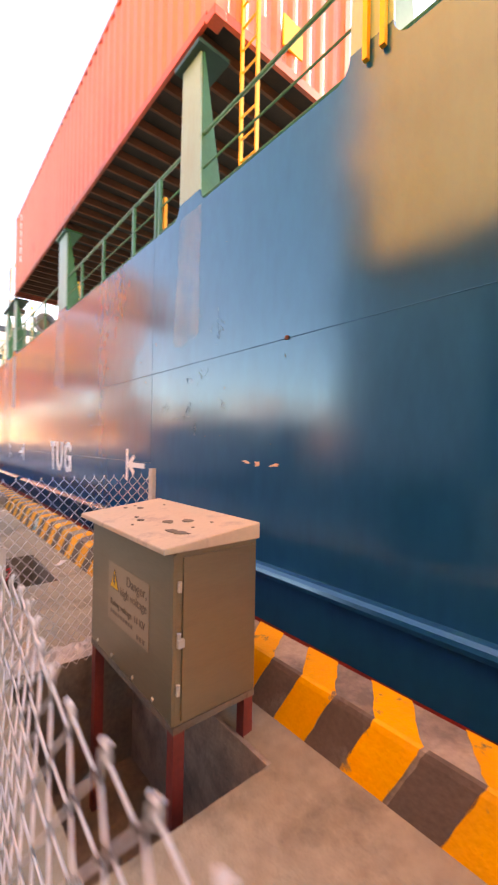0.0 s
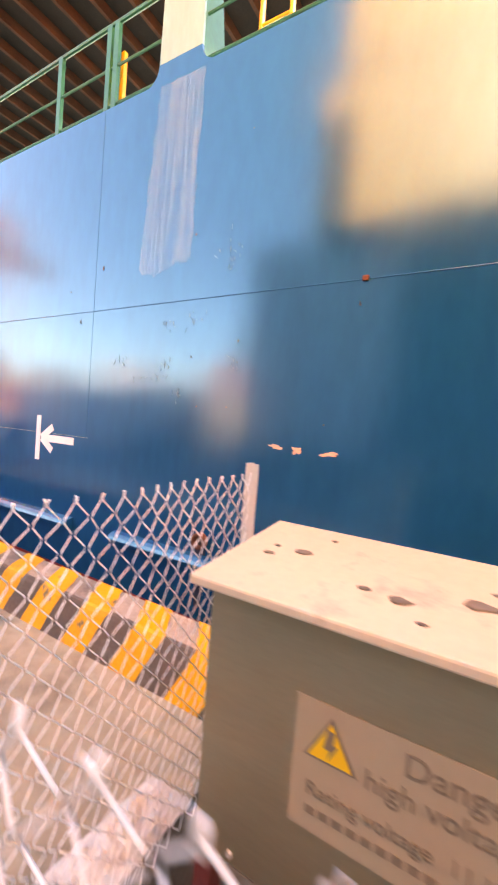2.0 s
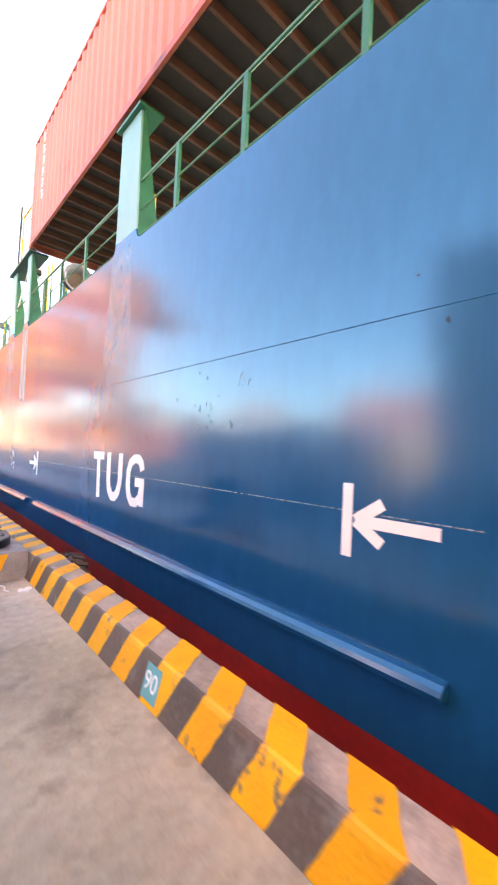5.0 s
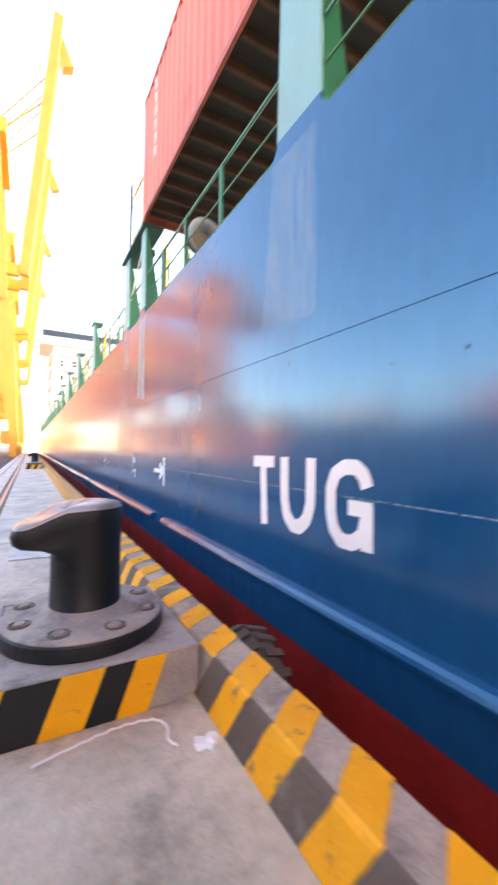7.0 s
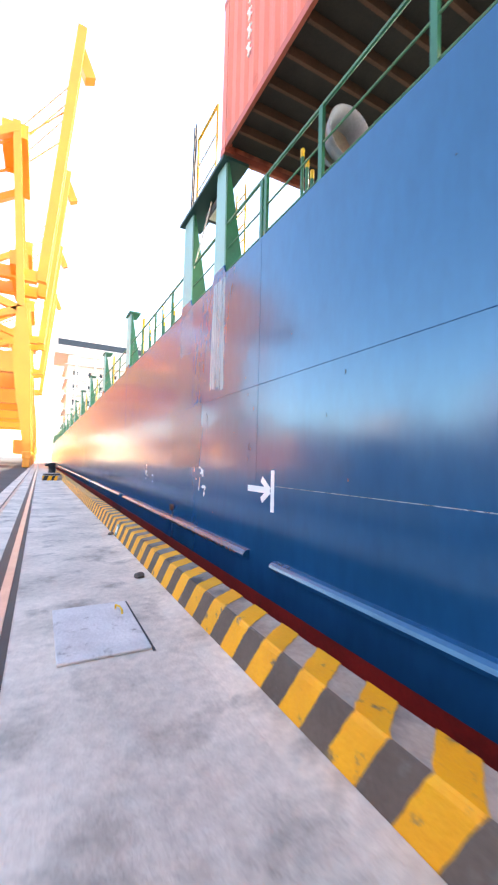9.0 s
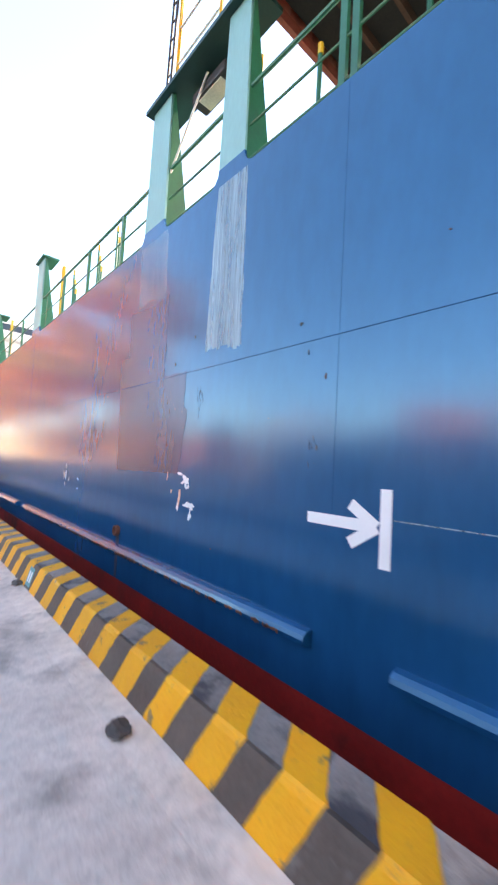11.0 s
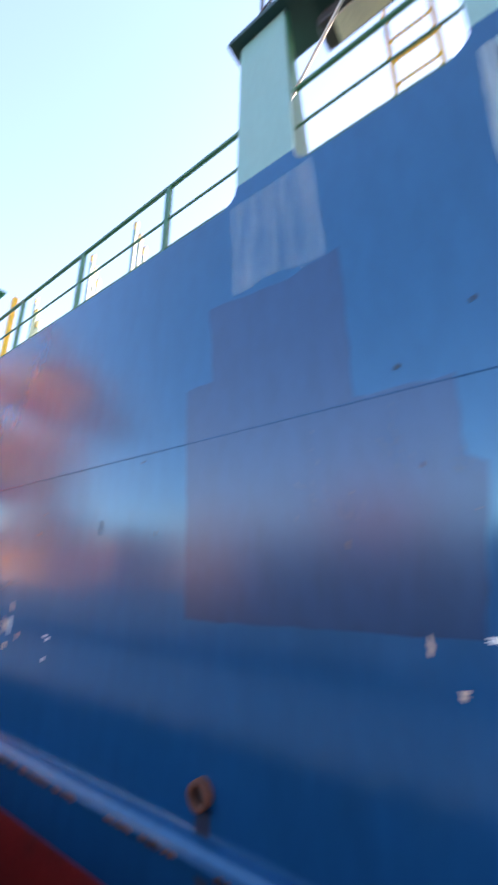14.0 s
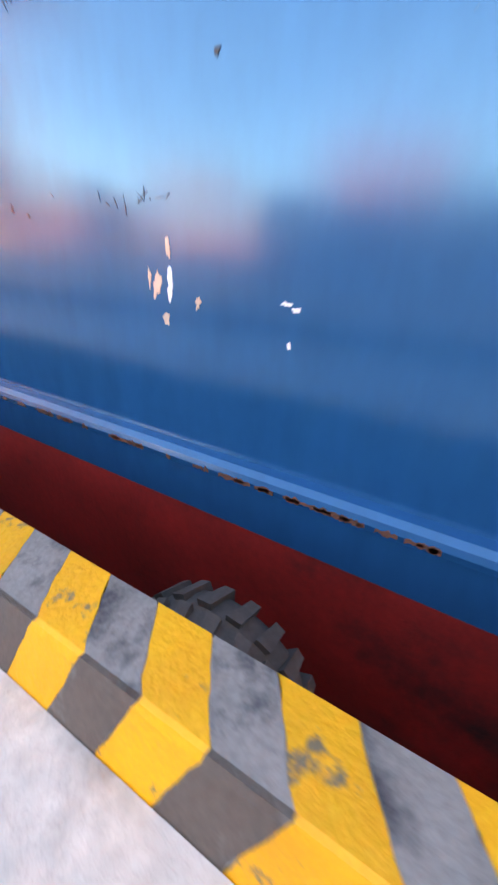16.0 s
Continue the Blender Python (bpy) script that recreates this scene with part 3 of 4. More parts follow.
def wavy_patch(name, outline, mat, label, jitter=0.02, proud=0.002):
    """A flat painted area with an uneven edge, on the plating."""
    pts = []
    for (ya, za), (yb, zb) in zip(outline, outline[1:] + outline[:1]):
        n = max(1, int(math.hypot(yb - ya, zb - za) / 0.09))
        for k in range(n):
            f = k / n
            pts.append((ya + (yb - ya) * f + random.uniform(-jitter, jitter), za + (zb - za) * f + random.uniform(-jitter, jitter)))
    part(name, prism(bmesh.new(), pts, "x", HX - proud, HX - 0.0002), mat, ship, label)


wavy_patch("repainted_patch", [(17.53, 1.18), (17.42, 1.85), (17.49, 1.9), (17.49, 2.27), (17.95, 2.28), (17.96, 3.26), (18.3, 3.2), (18.97, 3.25), (18.91, 2.65), (19.16, 2.65), (19.07, 1.17)], BLUE_PATCH, "darker repainted area with squared edges", 0.008)


def streak(top, foot, z, mat, ragged):
    """A broad washed run below a pillar's foot, square at the top and frayed at its lower edge."""
    random.seed(int(top[0] * 10))
    pts = [(top[1], TOP - 0.03), (top[0], TOP - 0.03)]
    n = 12
    for k in range(1, n):
        pts.append((top[0] + (foot[0] - top[0]) * k / n + random.uniform(-0.012, 0.012), TOP + (z - TOP) * k / n))
    y, low = foot[0], z
    while y < foot[1] - 0.03:
        low = z + 0.75 * (low - z) + random.uniform(-ragged, ragged)
        w = random.uniform(0.015, 0.06)
        pts += [(y, low), (min(y + w, foot[1]), low + random.uniform(-0.01, 0.01))]
        y += w + 0.004
    for k in range(n - 1, 0, -1):
        pts.append((top[1] + (foot[1] - top[1]) * k / n + random.uniform(-0.012, 0.012), TOP + (z - TOP) * k / n))
    part("faded_streak", prism(bmesh.new(), pts, "x", HX - 0.0015, HX - 0.0002), mat, ship, "pale washed streak below a deck pillar")


streak((5.66, 6.14), (5.69, 6.28), 2.56, BLUE_FAINT, 0.03)
streak((11.12, 11.8), (11.1, 11.95), 2.5, BLUE_FAINT, 0.05)
streak((16.66, 17.1), (16.6, 17.17), 2.38, BLUE_PALE, 0.03)
streak((18.1, 18.8), (18.05, 18.76), 3.26, BLUE_FAINT, 0.02)
random.seed(4)
PEACH = material("bare_primer", (0.72, 0.5, 0.36), 0.7, spread=0.2, scale=20)


def flake(y, z, w, h, mat=PEACH):
    n = 26
    q = random.uniform(0, 50)
    pts = []
    for k in range(n):
        a = 2 * math.pi * k / n
        r = 0.85 + 0.9 * noise.noise(Vector((q + 1.6 * math.cos(a), 1.6 * math.sin(a), q))) + random.uniform(-0.12, 0.12)
        pts.append((y + w / 2 * math.cos(a) * max(0.2, r), z + h / 2 * math.sin(a) * max(0.2, r)))
    part("paint_flake", prism(bmesh.new(), pts, "x", HX - 0.0035, HX - 0.0002), mat, ship, "patch of flaked paint")


for y, z, w, h in ((21.17, 1.14, 0.035, 0.1), (21.25, 0.98, 0.05, 0.14), (21.29, 1.02, 0.03, 0.1), (21.2, 0.845, 0.045, 0.08), (21.01, 0.925, 0.035, 0.07),
                   (17.73, 1.15, 0.025, 0.07), (17.47, 0.95, 0.05, 0.14), (17.63, 1.0, 0.03, 0.04), (4.78, 1.135, 0.1, 0.035), (4.62, 1.125, 0.08, 0.07), (4.38, 1.125, 0.14, 0.04)):
    flake(y, z, w, h)
for y, z, w, h in ((21.17, 0.99, 0.035, 0.13), (20.58, 0.96, 0.05, 0.02), (20.53, 0.94, 0.05, 0.02), (20.55, 0.8, 0.02, 0.03), (17.37, 1.12, 0.13, 0.1), (17.27, 0.88, 0.2, 0.1), (17.26, 0.79, 0.06, 0.12), (17.49, 1.19, 0.12, 0.03), (17.49, 0.85, 0.04, 0.09), (17.32, 1.06, 0.05, 0.05)):
    flake(y, z, w, h, WHITE)
SCUFF_PALE = material("scuffed_paint_edge", (0.1, 0.2, 0.3), 0.35, spread=0.4, scale=20)
SCUFF_DARK = material("rubbed_dark_paint", (0.01, 0.025, 0.06), 0.5, spread=0.4, scale=20)


def scuffs(y, z, wide, high, count, mat, lean=0.3):
    """A cluster of small rubbed marks round a place on the plating, all in one part."""
    bm = bmesh.new()
    for k in range(count):
        cy, cz = random.gauss(y, wide / 2), random.gauss(z, high / 2)
        a, long, thick = random.gauss(1.4, lean), random.uniform(0.01, 0.06), random.uniform(0.002, 0.007)
        d, e = Vector((math.cos(a), math.sin(a))) * long / 2, Vector((-math.sin(a), math.cos(a))) * thick / 2
        c = Vector((cy, cz))
        prism(bm, [tuple(c - d), tuple(c - d * 0.3 + e), tuple(c + d * 0.5 + e * 0.7), tuple(c + d), tuple(c + d * 0.2 - e)], "x", HX - 0.0024 - 0.00001 * k, HX - 0.0002)
    tagged(part("scuff_marks", bm, mat, ship, "cluster of small rubbed marks in the paint"), kind="stuff")


random.seed(9)
for y, z, w, h, c in ((5.86, 2.07, 0.08, 0.06, 10), (5.6, 2.1, 0.1, 0.08, 10), (5.73, 1.48, 0.06, 0.12, 12), (5.28, 2.55, 0.12, 0.14, 18), (6.42, 1.77, 0.1, 0.1, 8), (5.87, 1.73, 0.08, 0.08, 10), (5.22, 1.72, 0.06, 0.06, 6), (9.3, 1.78, 0.2, 0.1, 10), (8.75, 2.0, 0.1, 0.08, 8)):
    scuffs(y, z, w, h, c, SCUFF_PALE)
for y, z, w, h, c in ((18.23, 1.85, 0.12, 0.22, 14), (17.76, 2.02, 0.08, 0.16, 16), (17.2, 1.98, 0.06, 0.2, 16), (18.02, 1.7, 0.14, 0.06, 10), (17.5, 1.85, 0.06, 0.08, 8), (15.75, 1.45, 0.05, 0.15, 8), (22.0, 2.1, 0.1, 0.1, 8), (20.0, 1.75, 0.1, 0.1, 10)):
    scuffs(y, z, w, h, c, SCUFF_DARK)
for y, z, w, c in ((21.4, 1.33, 0.3, 14), (9.0, 1.62, 0.4, 16), (6.0, 1.62, 0.25, 8)):
    scuffs(y, z, w, 0.03, c, SCUFF_PALE if y < 10 else SCUFF_DARK, 1.4)
for y, z in ((17.36, 2.61), (17.72, 2.38), (20.9, 1.75), (15.9, 2.4)):
    flake(y, z, 0.03, 0.03, DARK)
random.seed(5)
for k in range(46):      # scrapes and small dark chips
    y, z = random.uniform(3.5, 23), random.choice((random.uniform(1.3, 2.2), random.uniform(0.4, 3.6)))
    flake(y, z, random.uniform(0.006, 0.018), random.uniform(0.01, 0.05), RUST if k % 3 == 0 else DARK)
for k in range(110):      # rust along the strake's lower lip, in ragged runs
    y, w, n = random.uniform(15.8, 23.5), random.uniform(0.01, 0.1), 7
    up = [(y + w * j / n, 0.158 + random.uniform(-0.004, 0.014) * math.sin(math.pi * (j + 0.3) / (n + 0.6))) for j in range(n + 1)]
    dn = [(p[0] + random.uniform(-0.003, 0.003), 0.15 - random.uniform(0.0, 0.016)) for p in up[::-1]]
    part("rust_spot", prism(bmesh.new(), up + dn, "x", HX - 0.0925, HX - 0.086), RUST, ship, "rusty scrape on the rubbing strake")


def scupper(y, z):
    bm = bmesh.new()
    n, ro, ri = 20, 0.066, 0.043
    rings = [[bm.verts.new((x, y + r * math.cos(2 * math.pi * k / n), z + r * math.sin(2 * math.pi * k / n))) for k in range(n)] for x, r in ((HX, ro), (HX - 0.05, ro), (HX - 0.055, ri), (HX - 0.005, ri))]
    for a, b in zip(rings, rings[1:]):
        for k in range(n):
            bm.faces.new((a[k], a[(k + 1) % n], b[(k + 1) % n], b[k]))
    sc = part("scupper_pipe", bm, RUST, ship, "rusty round scupper pipe", smooth=True)
    # solid dark disc in place of the pipe's shaded bore
    part("scupper_shade", prism(bmesh.new(), [(y + ri * math.cos(2 * math.pi * k / n), z + ri * math.sin(2 * math.pi * k / n)) for k in range(n)], "x", HX - 0.006, HX - 0.004), DARK, sc)
    DRAIN = material("drain_stain_paint", (0.008, 0.02, 0.05), 0.7)
    part("drain_stain", prism(bmesh.new(), [(y - 0.05, z - 0.06), (y + 0.05, z - 0.06), (y + 0.03, -0.2), (y - 0.035, -0.2)], "x", HX - 0.002, HX - 0.0003), DRAIN, sc)


scupper(5.37, 0.335)
scupper(18.89, 0.39)
part("rail_clip", boxes((HX - 0.02, HX, 4.22, 4.26, 2.235, 2.27), bevel=0.006), RUST, ship, "small rusty clip on the weld")


# deck fittings along the edge
def vent_pipes(y, hs, tip=True):
    for k, h in enumerate(hs):
        x, yy = HX + 0.3, y - 0.1 * k
        p = part("vent_pipe", bar(((x, yy, 3.56), (x, yy, 4.45 + h)), r=0.022), GREEN, ship, "green vent pipe with a yellow tip")
        if tip:
            part("pipe_tip", bar(((x, yy, 4.45 + h), (x, yy, 4.55 + h)), r=0.026), YELLOW, p)


vent_pipes(16.1, (0.52,))
vent_pipes(15.12, (0.54, 0.34, 0.14))
for y in (20.45, 21.3, 22.7):
    vent_pipes(y, (0.72, 0.48, 0.24))
part("yellow_stop", boxes((HX + 0.1, HX + 0.14, 6.76, 6.82, 3.6, 4.72)), YELLOW, ship)
for a in (((HX + 0.3, 11.2, 3.6), (HX + 0.3, 11.2, 4.93)), ((HX + 0.3, 11.2, 4.5), (HX + 0.3, 10.5, 4.43))):
    part("yellow_handle", bar(a, r=0.03), YELLOW, ship)


VENTGREY = material("ventilator_grey", (0.3, 0.3, 0.32), 0.5)


def fairlead():
    """A flared pipe mouth at the deck edge."""
    bm = bmesh.new()
    c, n = Vector((HX + 0.33, 14.3, 4.7)), 28
    prof = [(0.17, 0.3), (0.17, 0.2), (0.21, 0.08), (0.27, 0.0), (0.285, 0.0), (0.25, 0.09), (0.19, 0.2), (0.19, 0.3)]
    rings = [[bm.verts.new((c.x + r * math.cos(2 * math.pi * k / n), c.y + d, c.z + r * math.sin(2 * math.pi * k / n))) for k in range(n)] for r, d in prof]
    for a, b in zip(rings, rings[1:]):
        for k in range(n):
            bm.faces.new((a[k], a[(k + 1) % n], b[(k + 1) % n], b[k]))
    f = part("deck_ventilator", bm, VENTGREY, ship, "grey flared ventilator mouth", smooth=True)
    # dark disc stands for the shaded inside of the mouth
    part("ventilator_shade", prism(bmesh.new(), [(c.x + 0.25 * math.cos(k * 0.2244), c.z + 0.25 * math.sin(k * 0.2244)) for k in range(28)], "y", c.y + 0.2, c.y + 0.21), PIT, f)
    part("ventilator_foot", boxes((c.x - 0.05, c.x + 0.05, c.y + 0.2, c.y + 0.26, 3.56, c.z - 0.18)), POSTGREY, f)


fairlead()

# railing, ladder and lamp of the platform
X = HX + 0.1
pr = part("platform_rail", bar(((X, 18.35, 5.98), (X, 18.35, 7.5), (X, 17.42, 7.45), (X, 17.42, 5.98)), r=0.025), YELLOW, ship, "yellow tubular platform rail")
for z in (6.95, 6.45):
    part("rail_bar", bar(((X, 18.35, z), (X, 17.42, z)), r=0.014), POSTGREY, pr)
for y in (18.42, 18.52):
    part("ladder_side", bar(((X - 0.05, y, 5.98), (X - 0.05, y - 0.06, 7.8)), r=0.018), DARK, pr, "dark ladder stile")
for k in range(7):
    part("ladder_rung", bar(((X - 0.05, 18.41, 6.1 + 0.25 * k), (X - 0.05, 18.51, 6.1 + 0.25 * k)), r=0.01), DARK, pr)
ld = part("deck_ladder", bar(((HX + 0.6, 17.6, 3.56), (HX + 0.6, 17.6, 6.1)), ((HX + 0.6, 17.25, 3.56), (HX + 0.6, 17.25, 6.1)), r=0.022), YELLOW, ship, "yellow deck ladder")
for k in range(9):
    part("ladder_rung", bar(((HX + 0.6, 17.25, 3.8 + 0.27 * k), (HX + 0.6, 17.6, 3.8 + 0.27 * k)), r=0.012), YELLOW, ld)
for y in (5.12, 5.4):
    part("ladder_side", boxes((HX + 0.33, HX + 0.37, y - 0.014, y + 0.014, 3.56, 7.2)), YELLOW, ship, "yellow ladder stile")
for k in range(13):
    part("ladder_rung", bar(((HX + 0.35, 5.12, 3.8 + 0.26 * k), (HX + 0.35, 5.4, 3.8 + 0.26 * k)), r=0.012), YELLOW, ship)
for y in (3.32, 3.46):
    part("ladder_side", boxes((HX - 0.05, HX - 0.01, y - 0.02, y + 0.02, TOP, 6.2)), YELLOW, ship, "yellow ladder stile")


def floodlight():
    f = thing("floodlight", (HX + 0.3, 17.72, 5.7), "black floodlight with pale glass under the platform", "lamp")
    part("housing", boxes((HX + 0.16, HX + 0.4, 17.38, 18.05, 5.72, 5.86), bevel=0.03), DARK, f)
    part("glass", boxes((HX + 0.19, HX + 0.37, 17.48, 17.92, 5.708, 5.722)), LAMPGLASS, f, "pale lamp glass")
    part("bracket", bar(((HX + 0.28, 17.72, 5.84), (HX + 0.28, 17.72, 5.93)), r=0.03), DARK, f)


floodlight()
part("platform_brace", bar(((HX + 0.05, 18.25, 4.9), (HX + 0.15, 17.7, 5.9)), r=0.014), POSTGREY, ship)


# ---------------- quay: cabinet, fence, bollards, rails ----------------
def cabinet():
    x0, x1, y0, y1, z0, z1 = 1.5, 1.915, 3.13, 4.06, 0.2, 0.90
    c = thing("electrical_cabinet", (1.7, 3.6, -0.75), "dusty steel electrical cabinet on red legs over a cable pit", "electrical cabinet")
    soften(part("body", boxes((x0, x1, y0, y1, z0, z1)), STEEL_BOX, c), 0.006)
    bm = bmesh.new()
    prism(bm, [(x0 - 0.06, z1 - 0.02), (x0 - 0.06, z1 + 0.005), (x1 + 0.01, z1 + 0.055), (x1 + 0.01, z1 - 0.02)], "y", y0 - 0.012, y1 + 0.03)
    soften(part("lid", bm, BOX_TOP, c, "sloping dusty lid"), 0.006)
    part("door_edge", boxes((x0 - 0.012, x0 - 0.001, y0 - 0.004, y0 + 0.014, z0 + 0.01, z1 - 0.03)), STEEL_BOX, c)
    part("end_door", boxes((x0 + 0.03, x1 - 0.02, y0 - 0.012, y0 - 0.001, z0 + 0.02, z1 - 0.04)), STEEL_BOX, c)
    for z in (0.35, 0.55, 0.75):
        part("hinge", bar(((x0 + 0.01, y0 - 0.015, z - 0.02), (x0 + 0.01, y0 - 0.015, z + 0.02)), r=0.009), POSTGREY, c)
    part("lock", boxes((x0 + 0.0, x0 + 0.03, y0 - 0.03, y0 - 0.012, 0.515, 0.55), bevel=0.004), POSTGREY, c)
    for x in (x0 + 0.03, x1 - 0.03):
        for y in (y0 + 0.03, y1 - 0.03):
            part("leg", boxes((x - 0.025, x + 0.025, y - 0.025, y + 0.025, -0.75, z0)), RUSTRED, c, "red primed steel leg")
    for x in (x0 + 0.02, x1 - 0.02):
        part("base_rail", boxes((x - 0.02, x + 0.02, y0, y1, z0 - 0.03, z0 - 0.001)), PIT, c)
    for y in (y0 + 0.02, y1 - 0.02):
        part("base_rail", boxes((x0 + 0.04, x1 - 0.04, y - 0.018, y + 0.018, z0 - 0.03, z0 - 0.002)), PIT, c)
    for y in (3.3, 3.5, 3.75, 3.95):
        part("bolt", bar(((x0 - 0.008, y, 0.2 + 0.03), (x0, y, 0.23)), r=0.008, sides=6), POSTGREY, c)
    random.seed(3)
    for k in range(14):
        x, y, r = random.uniform(x0, x1 - 0.05), random.uniform(y0 + 0.03, y1 - 0.03), random.choice((0.008, 0.012, 0.02, 0.028))
        z = z1 + 0.005 + (x - x0 + 0.06) / (x1 - x0 + 0.07) * 0.05
        n = 9
        part("grime_spot", prism(bmesh.new(), [(x + r * math.cos(6.283 * k / n) * random.uniform(0.6, 1.1), y + 1.4 * r * math.sin(6.283 * k / n) * random.uniform(0.6, 1.1)) for k in range(n)], "z", z - 0.004, z + 0.003), PIT, c)
    # warning plate on the long side that faces the path
    sx = x0 - 0.003
    s = part("warning_plate", boxes((sx, x0 - 0.0005, 3.35, 3.81, 0.405, 0.695)), LABEL, c, "pale danger plate with a yellow triangle")
    tri = [(3.785, 0.57), (3.67, 0.57), (3.728, 0.672)]
    part("triangle_border", prism(bmesh.new(), tri, "x", sx - 0.0015, sx - 0.0001), INK, s)
    cy, cz = 3.728, 0.604
    part("triangle", prism(bmesh.new(), [(cy + (y - cy) * 0.82, cz + (z - cz) * 0.82) for y, z in tri], "x", sx - 0.003, sx - 0.0002), SIGN_YELLOW, s)
    part("bolt_mark", prism(bmesh.new(), [(3.735, 0.645), (3.718, 0.643), (3.722, 0.615), (3.712, 0.617), (3.732, 0.578), (3.728, 0.604), (3.742, 0.602)], "x", sx - 0.004, sx - 0.0003), INK, s)

    def line(name, body, size, y, z):
        text(name, body, size, INK, pose(sx - 0.0012, y, z, 90, 0, -90), s)
    line("lettering", "Danger,", 0.068, 3.585, 0.645)
    line("lettering", "high voltage", 0.06, 3.655, 0.58)
    line("lettering", "Rating voltage  11 KV", 0.045, 3.775, 0.5)
    for k in range(9):
        part("unreadable_bar", boxes((sx - 0.0015, sx - 0.0001, 3.75 - 0.03 * k, 3.772 - 0.03 * k, 0.445, 0.462)), INK, s)
    for k in range(3):
        part("unreadable_bar", boxes((sx - 0.0015, sx - 0.0001, 3.385 + 0.03 * k, 3.405 + 0.03 * k, 0.42, 0.44)), INK, s)


cabinet()


def chain_fence():
    f = thing("chain_link_fence", (0.82, 2.5, 0), "galvanised chain-link fence round the cable pit", "fence")
    P, top = 0.03, 1.09

    def net(p0, p1, name):
        """Zigzag wires hooked into one another, with twisted ends along the top."""
        p0, p1 = Vector(p0), Vector(p1)
        d = (p1 - p0).normalized()
        nrm = Vector((-d.y, d.x, 0))
        n = int((p1 - p0).length / P)
        rows = int(top / (P * 1.1))
        bm = bmesh.new()
        random.seed(11)
        for k in range(n + 1):
            pts = []
            for j in range(rows + 1):
                s = 1 if (j + k) % 2 else -1
                side = 0.004 if j % 2 else -0.004
                base = p0 + d * (k * P + s * P * 0.5)
                bow = nrm * (side + 0.01 * math.sin(k * 0.35 + j * 0.2))
                pts.append(base + bow + Vector((0, 0, j * top / rows)))
            tip = pts[-1] + Vector((0, 0, 0.013)) + d * random.uniform(-0.003, 0.003) + nrm * random.uniform(-0.006, 0.004)
            pts.append(tip)
            fine = [pts[0]]
            for a, b in zip(pts, pts[1:]):
                fine += [a.lerp(b, 0.13), a.lerp(b, 0.87)]
            fine.append(pts[-1])
            tube(bm, fine, 0.0017, 6)
            tube(bm, [pts[-2] - Vector((0, 0, 0.003)), pts[-2] + Vector((0, 0, 0.006)), tip], 0.0026, 6)
        tagged(part(name, bm, ZINC, f, "diamond mesh of bright galvanised wire", smooth=True), kind="stuff")
    net((0.825, 0.4, 0.0), (0.825, 4.16, 0.0), "side_mesh")
    net((0.94, 4.185, 0.0), (1.92, 4.22, 0.0), "end_mesh")

    def angle_post(x, y, h, a, b):
        bm = bmesh.new()
        box(bm, x, x + a * 0.05, y, y + b * 0.006, -0.02, h)
        box(bm, x, x + a * 0.006, y + b * 0.0061, y + b * 0.05, -0.02, h)
        part("angle_post", bm, POSTGREY, f, "galvanised angle-iron post")
    angle_post(1.92, 4.24, 1.135, 1, -1)
    angle_post(0.835, 2.86, 1.05, 1, 1)
    angle_post(0.835, 4.17, 1.0, 1, -1)
    angle_post(0.835, 0.9, 1.08, 1, 1)


chain_fence()


def plinth(x0, x1, y0, y1, h):
    p = thing("bollard_plinth", ((x0 + x1) / 2, (y0 + y1) / 2, 0), "concrete bollard plinth with yellow and black striped front", "plinth", "bollard plinths")
    soften(part("block", boxes((x0, x1, y0, y1, 0, h)), BASEPLATE, p), 0.012)
    lean = 0.1
    for a, b, yellow in ((0, 0.1, 1), (0.1, 0.33, 0), (0.33, 0.53, 1), (0.53, 0.68, 0), (0.68, 0.84, 1)):
        bm = bmesh.new()
        prism(bm, [(x0 + max(0, a - lean), 0.002), (x0 + max(0.015, b - lean), 0.002), (x0 + b, h - 0.012), (x0 + a, h - 0.012)], "y", y0 - 0.003, y0 - 0.0003)
        part("yellow_band" if yellow else "black_band", bm, KERB_YELLOW if yellow else IRON, p)
    part("plate_joint", boxes((x0 + 0.045, x0 + 0.053, y0 + 0.2, y1, h, h + 0.003), (x0 + 0.053, x0 + 0.22, y1 - 0.012, y1 - 0.004, h, h + 0.003)), DARK, p)


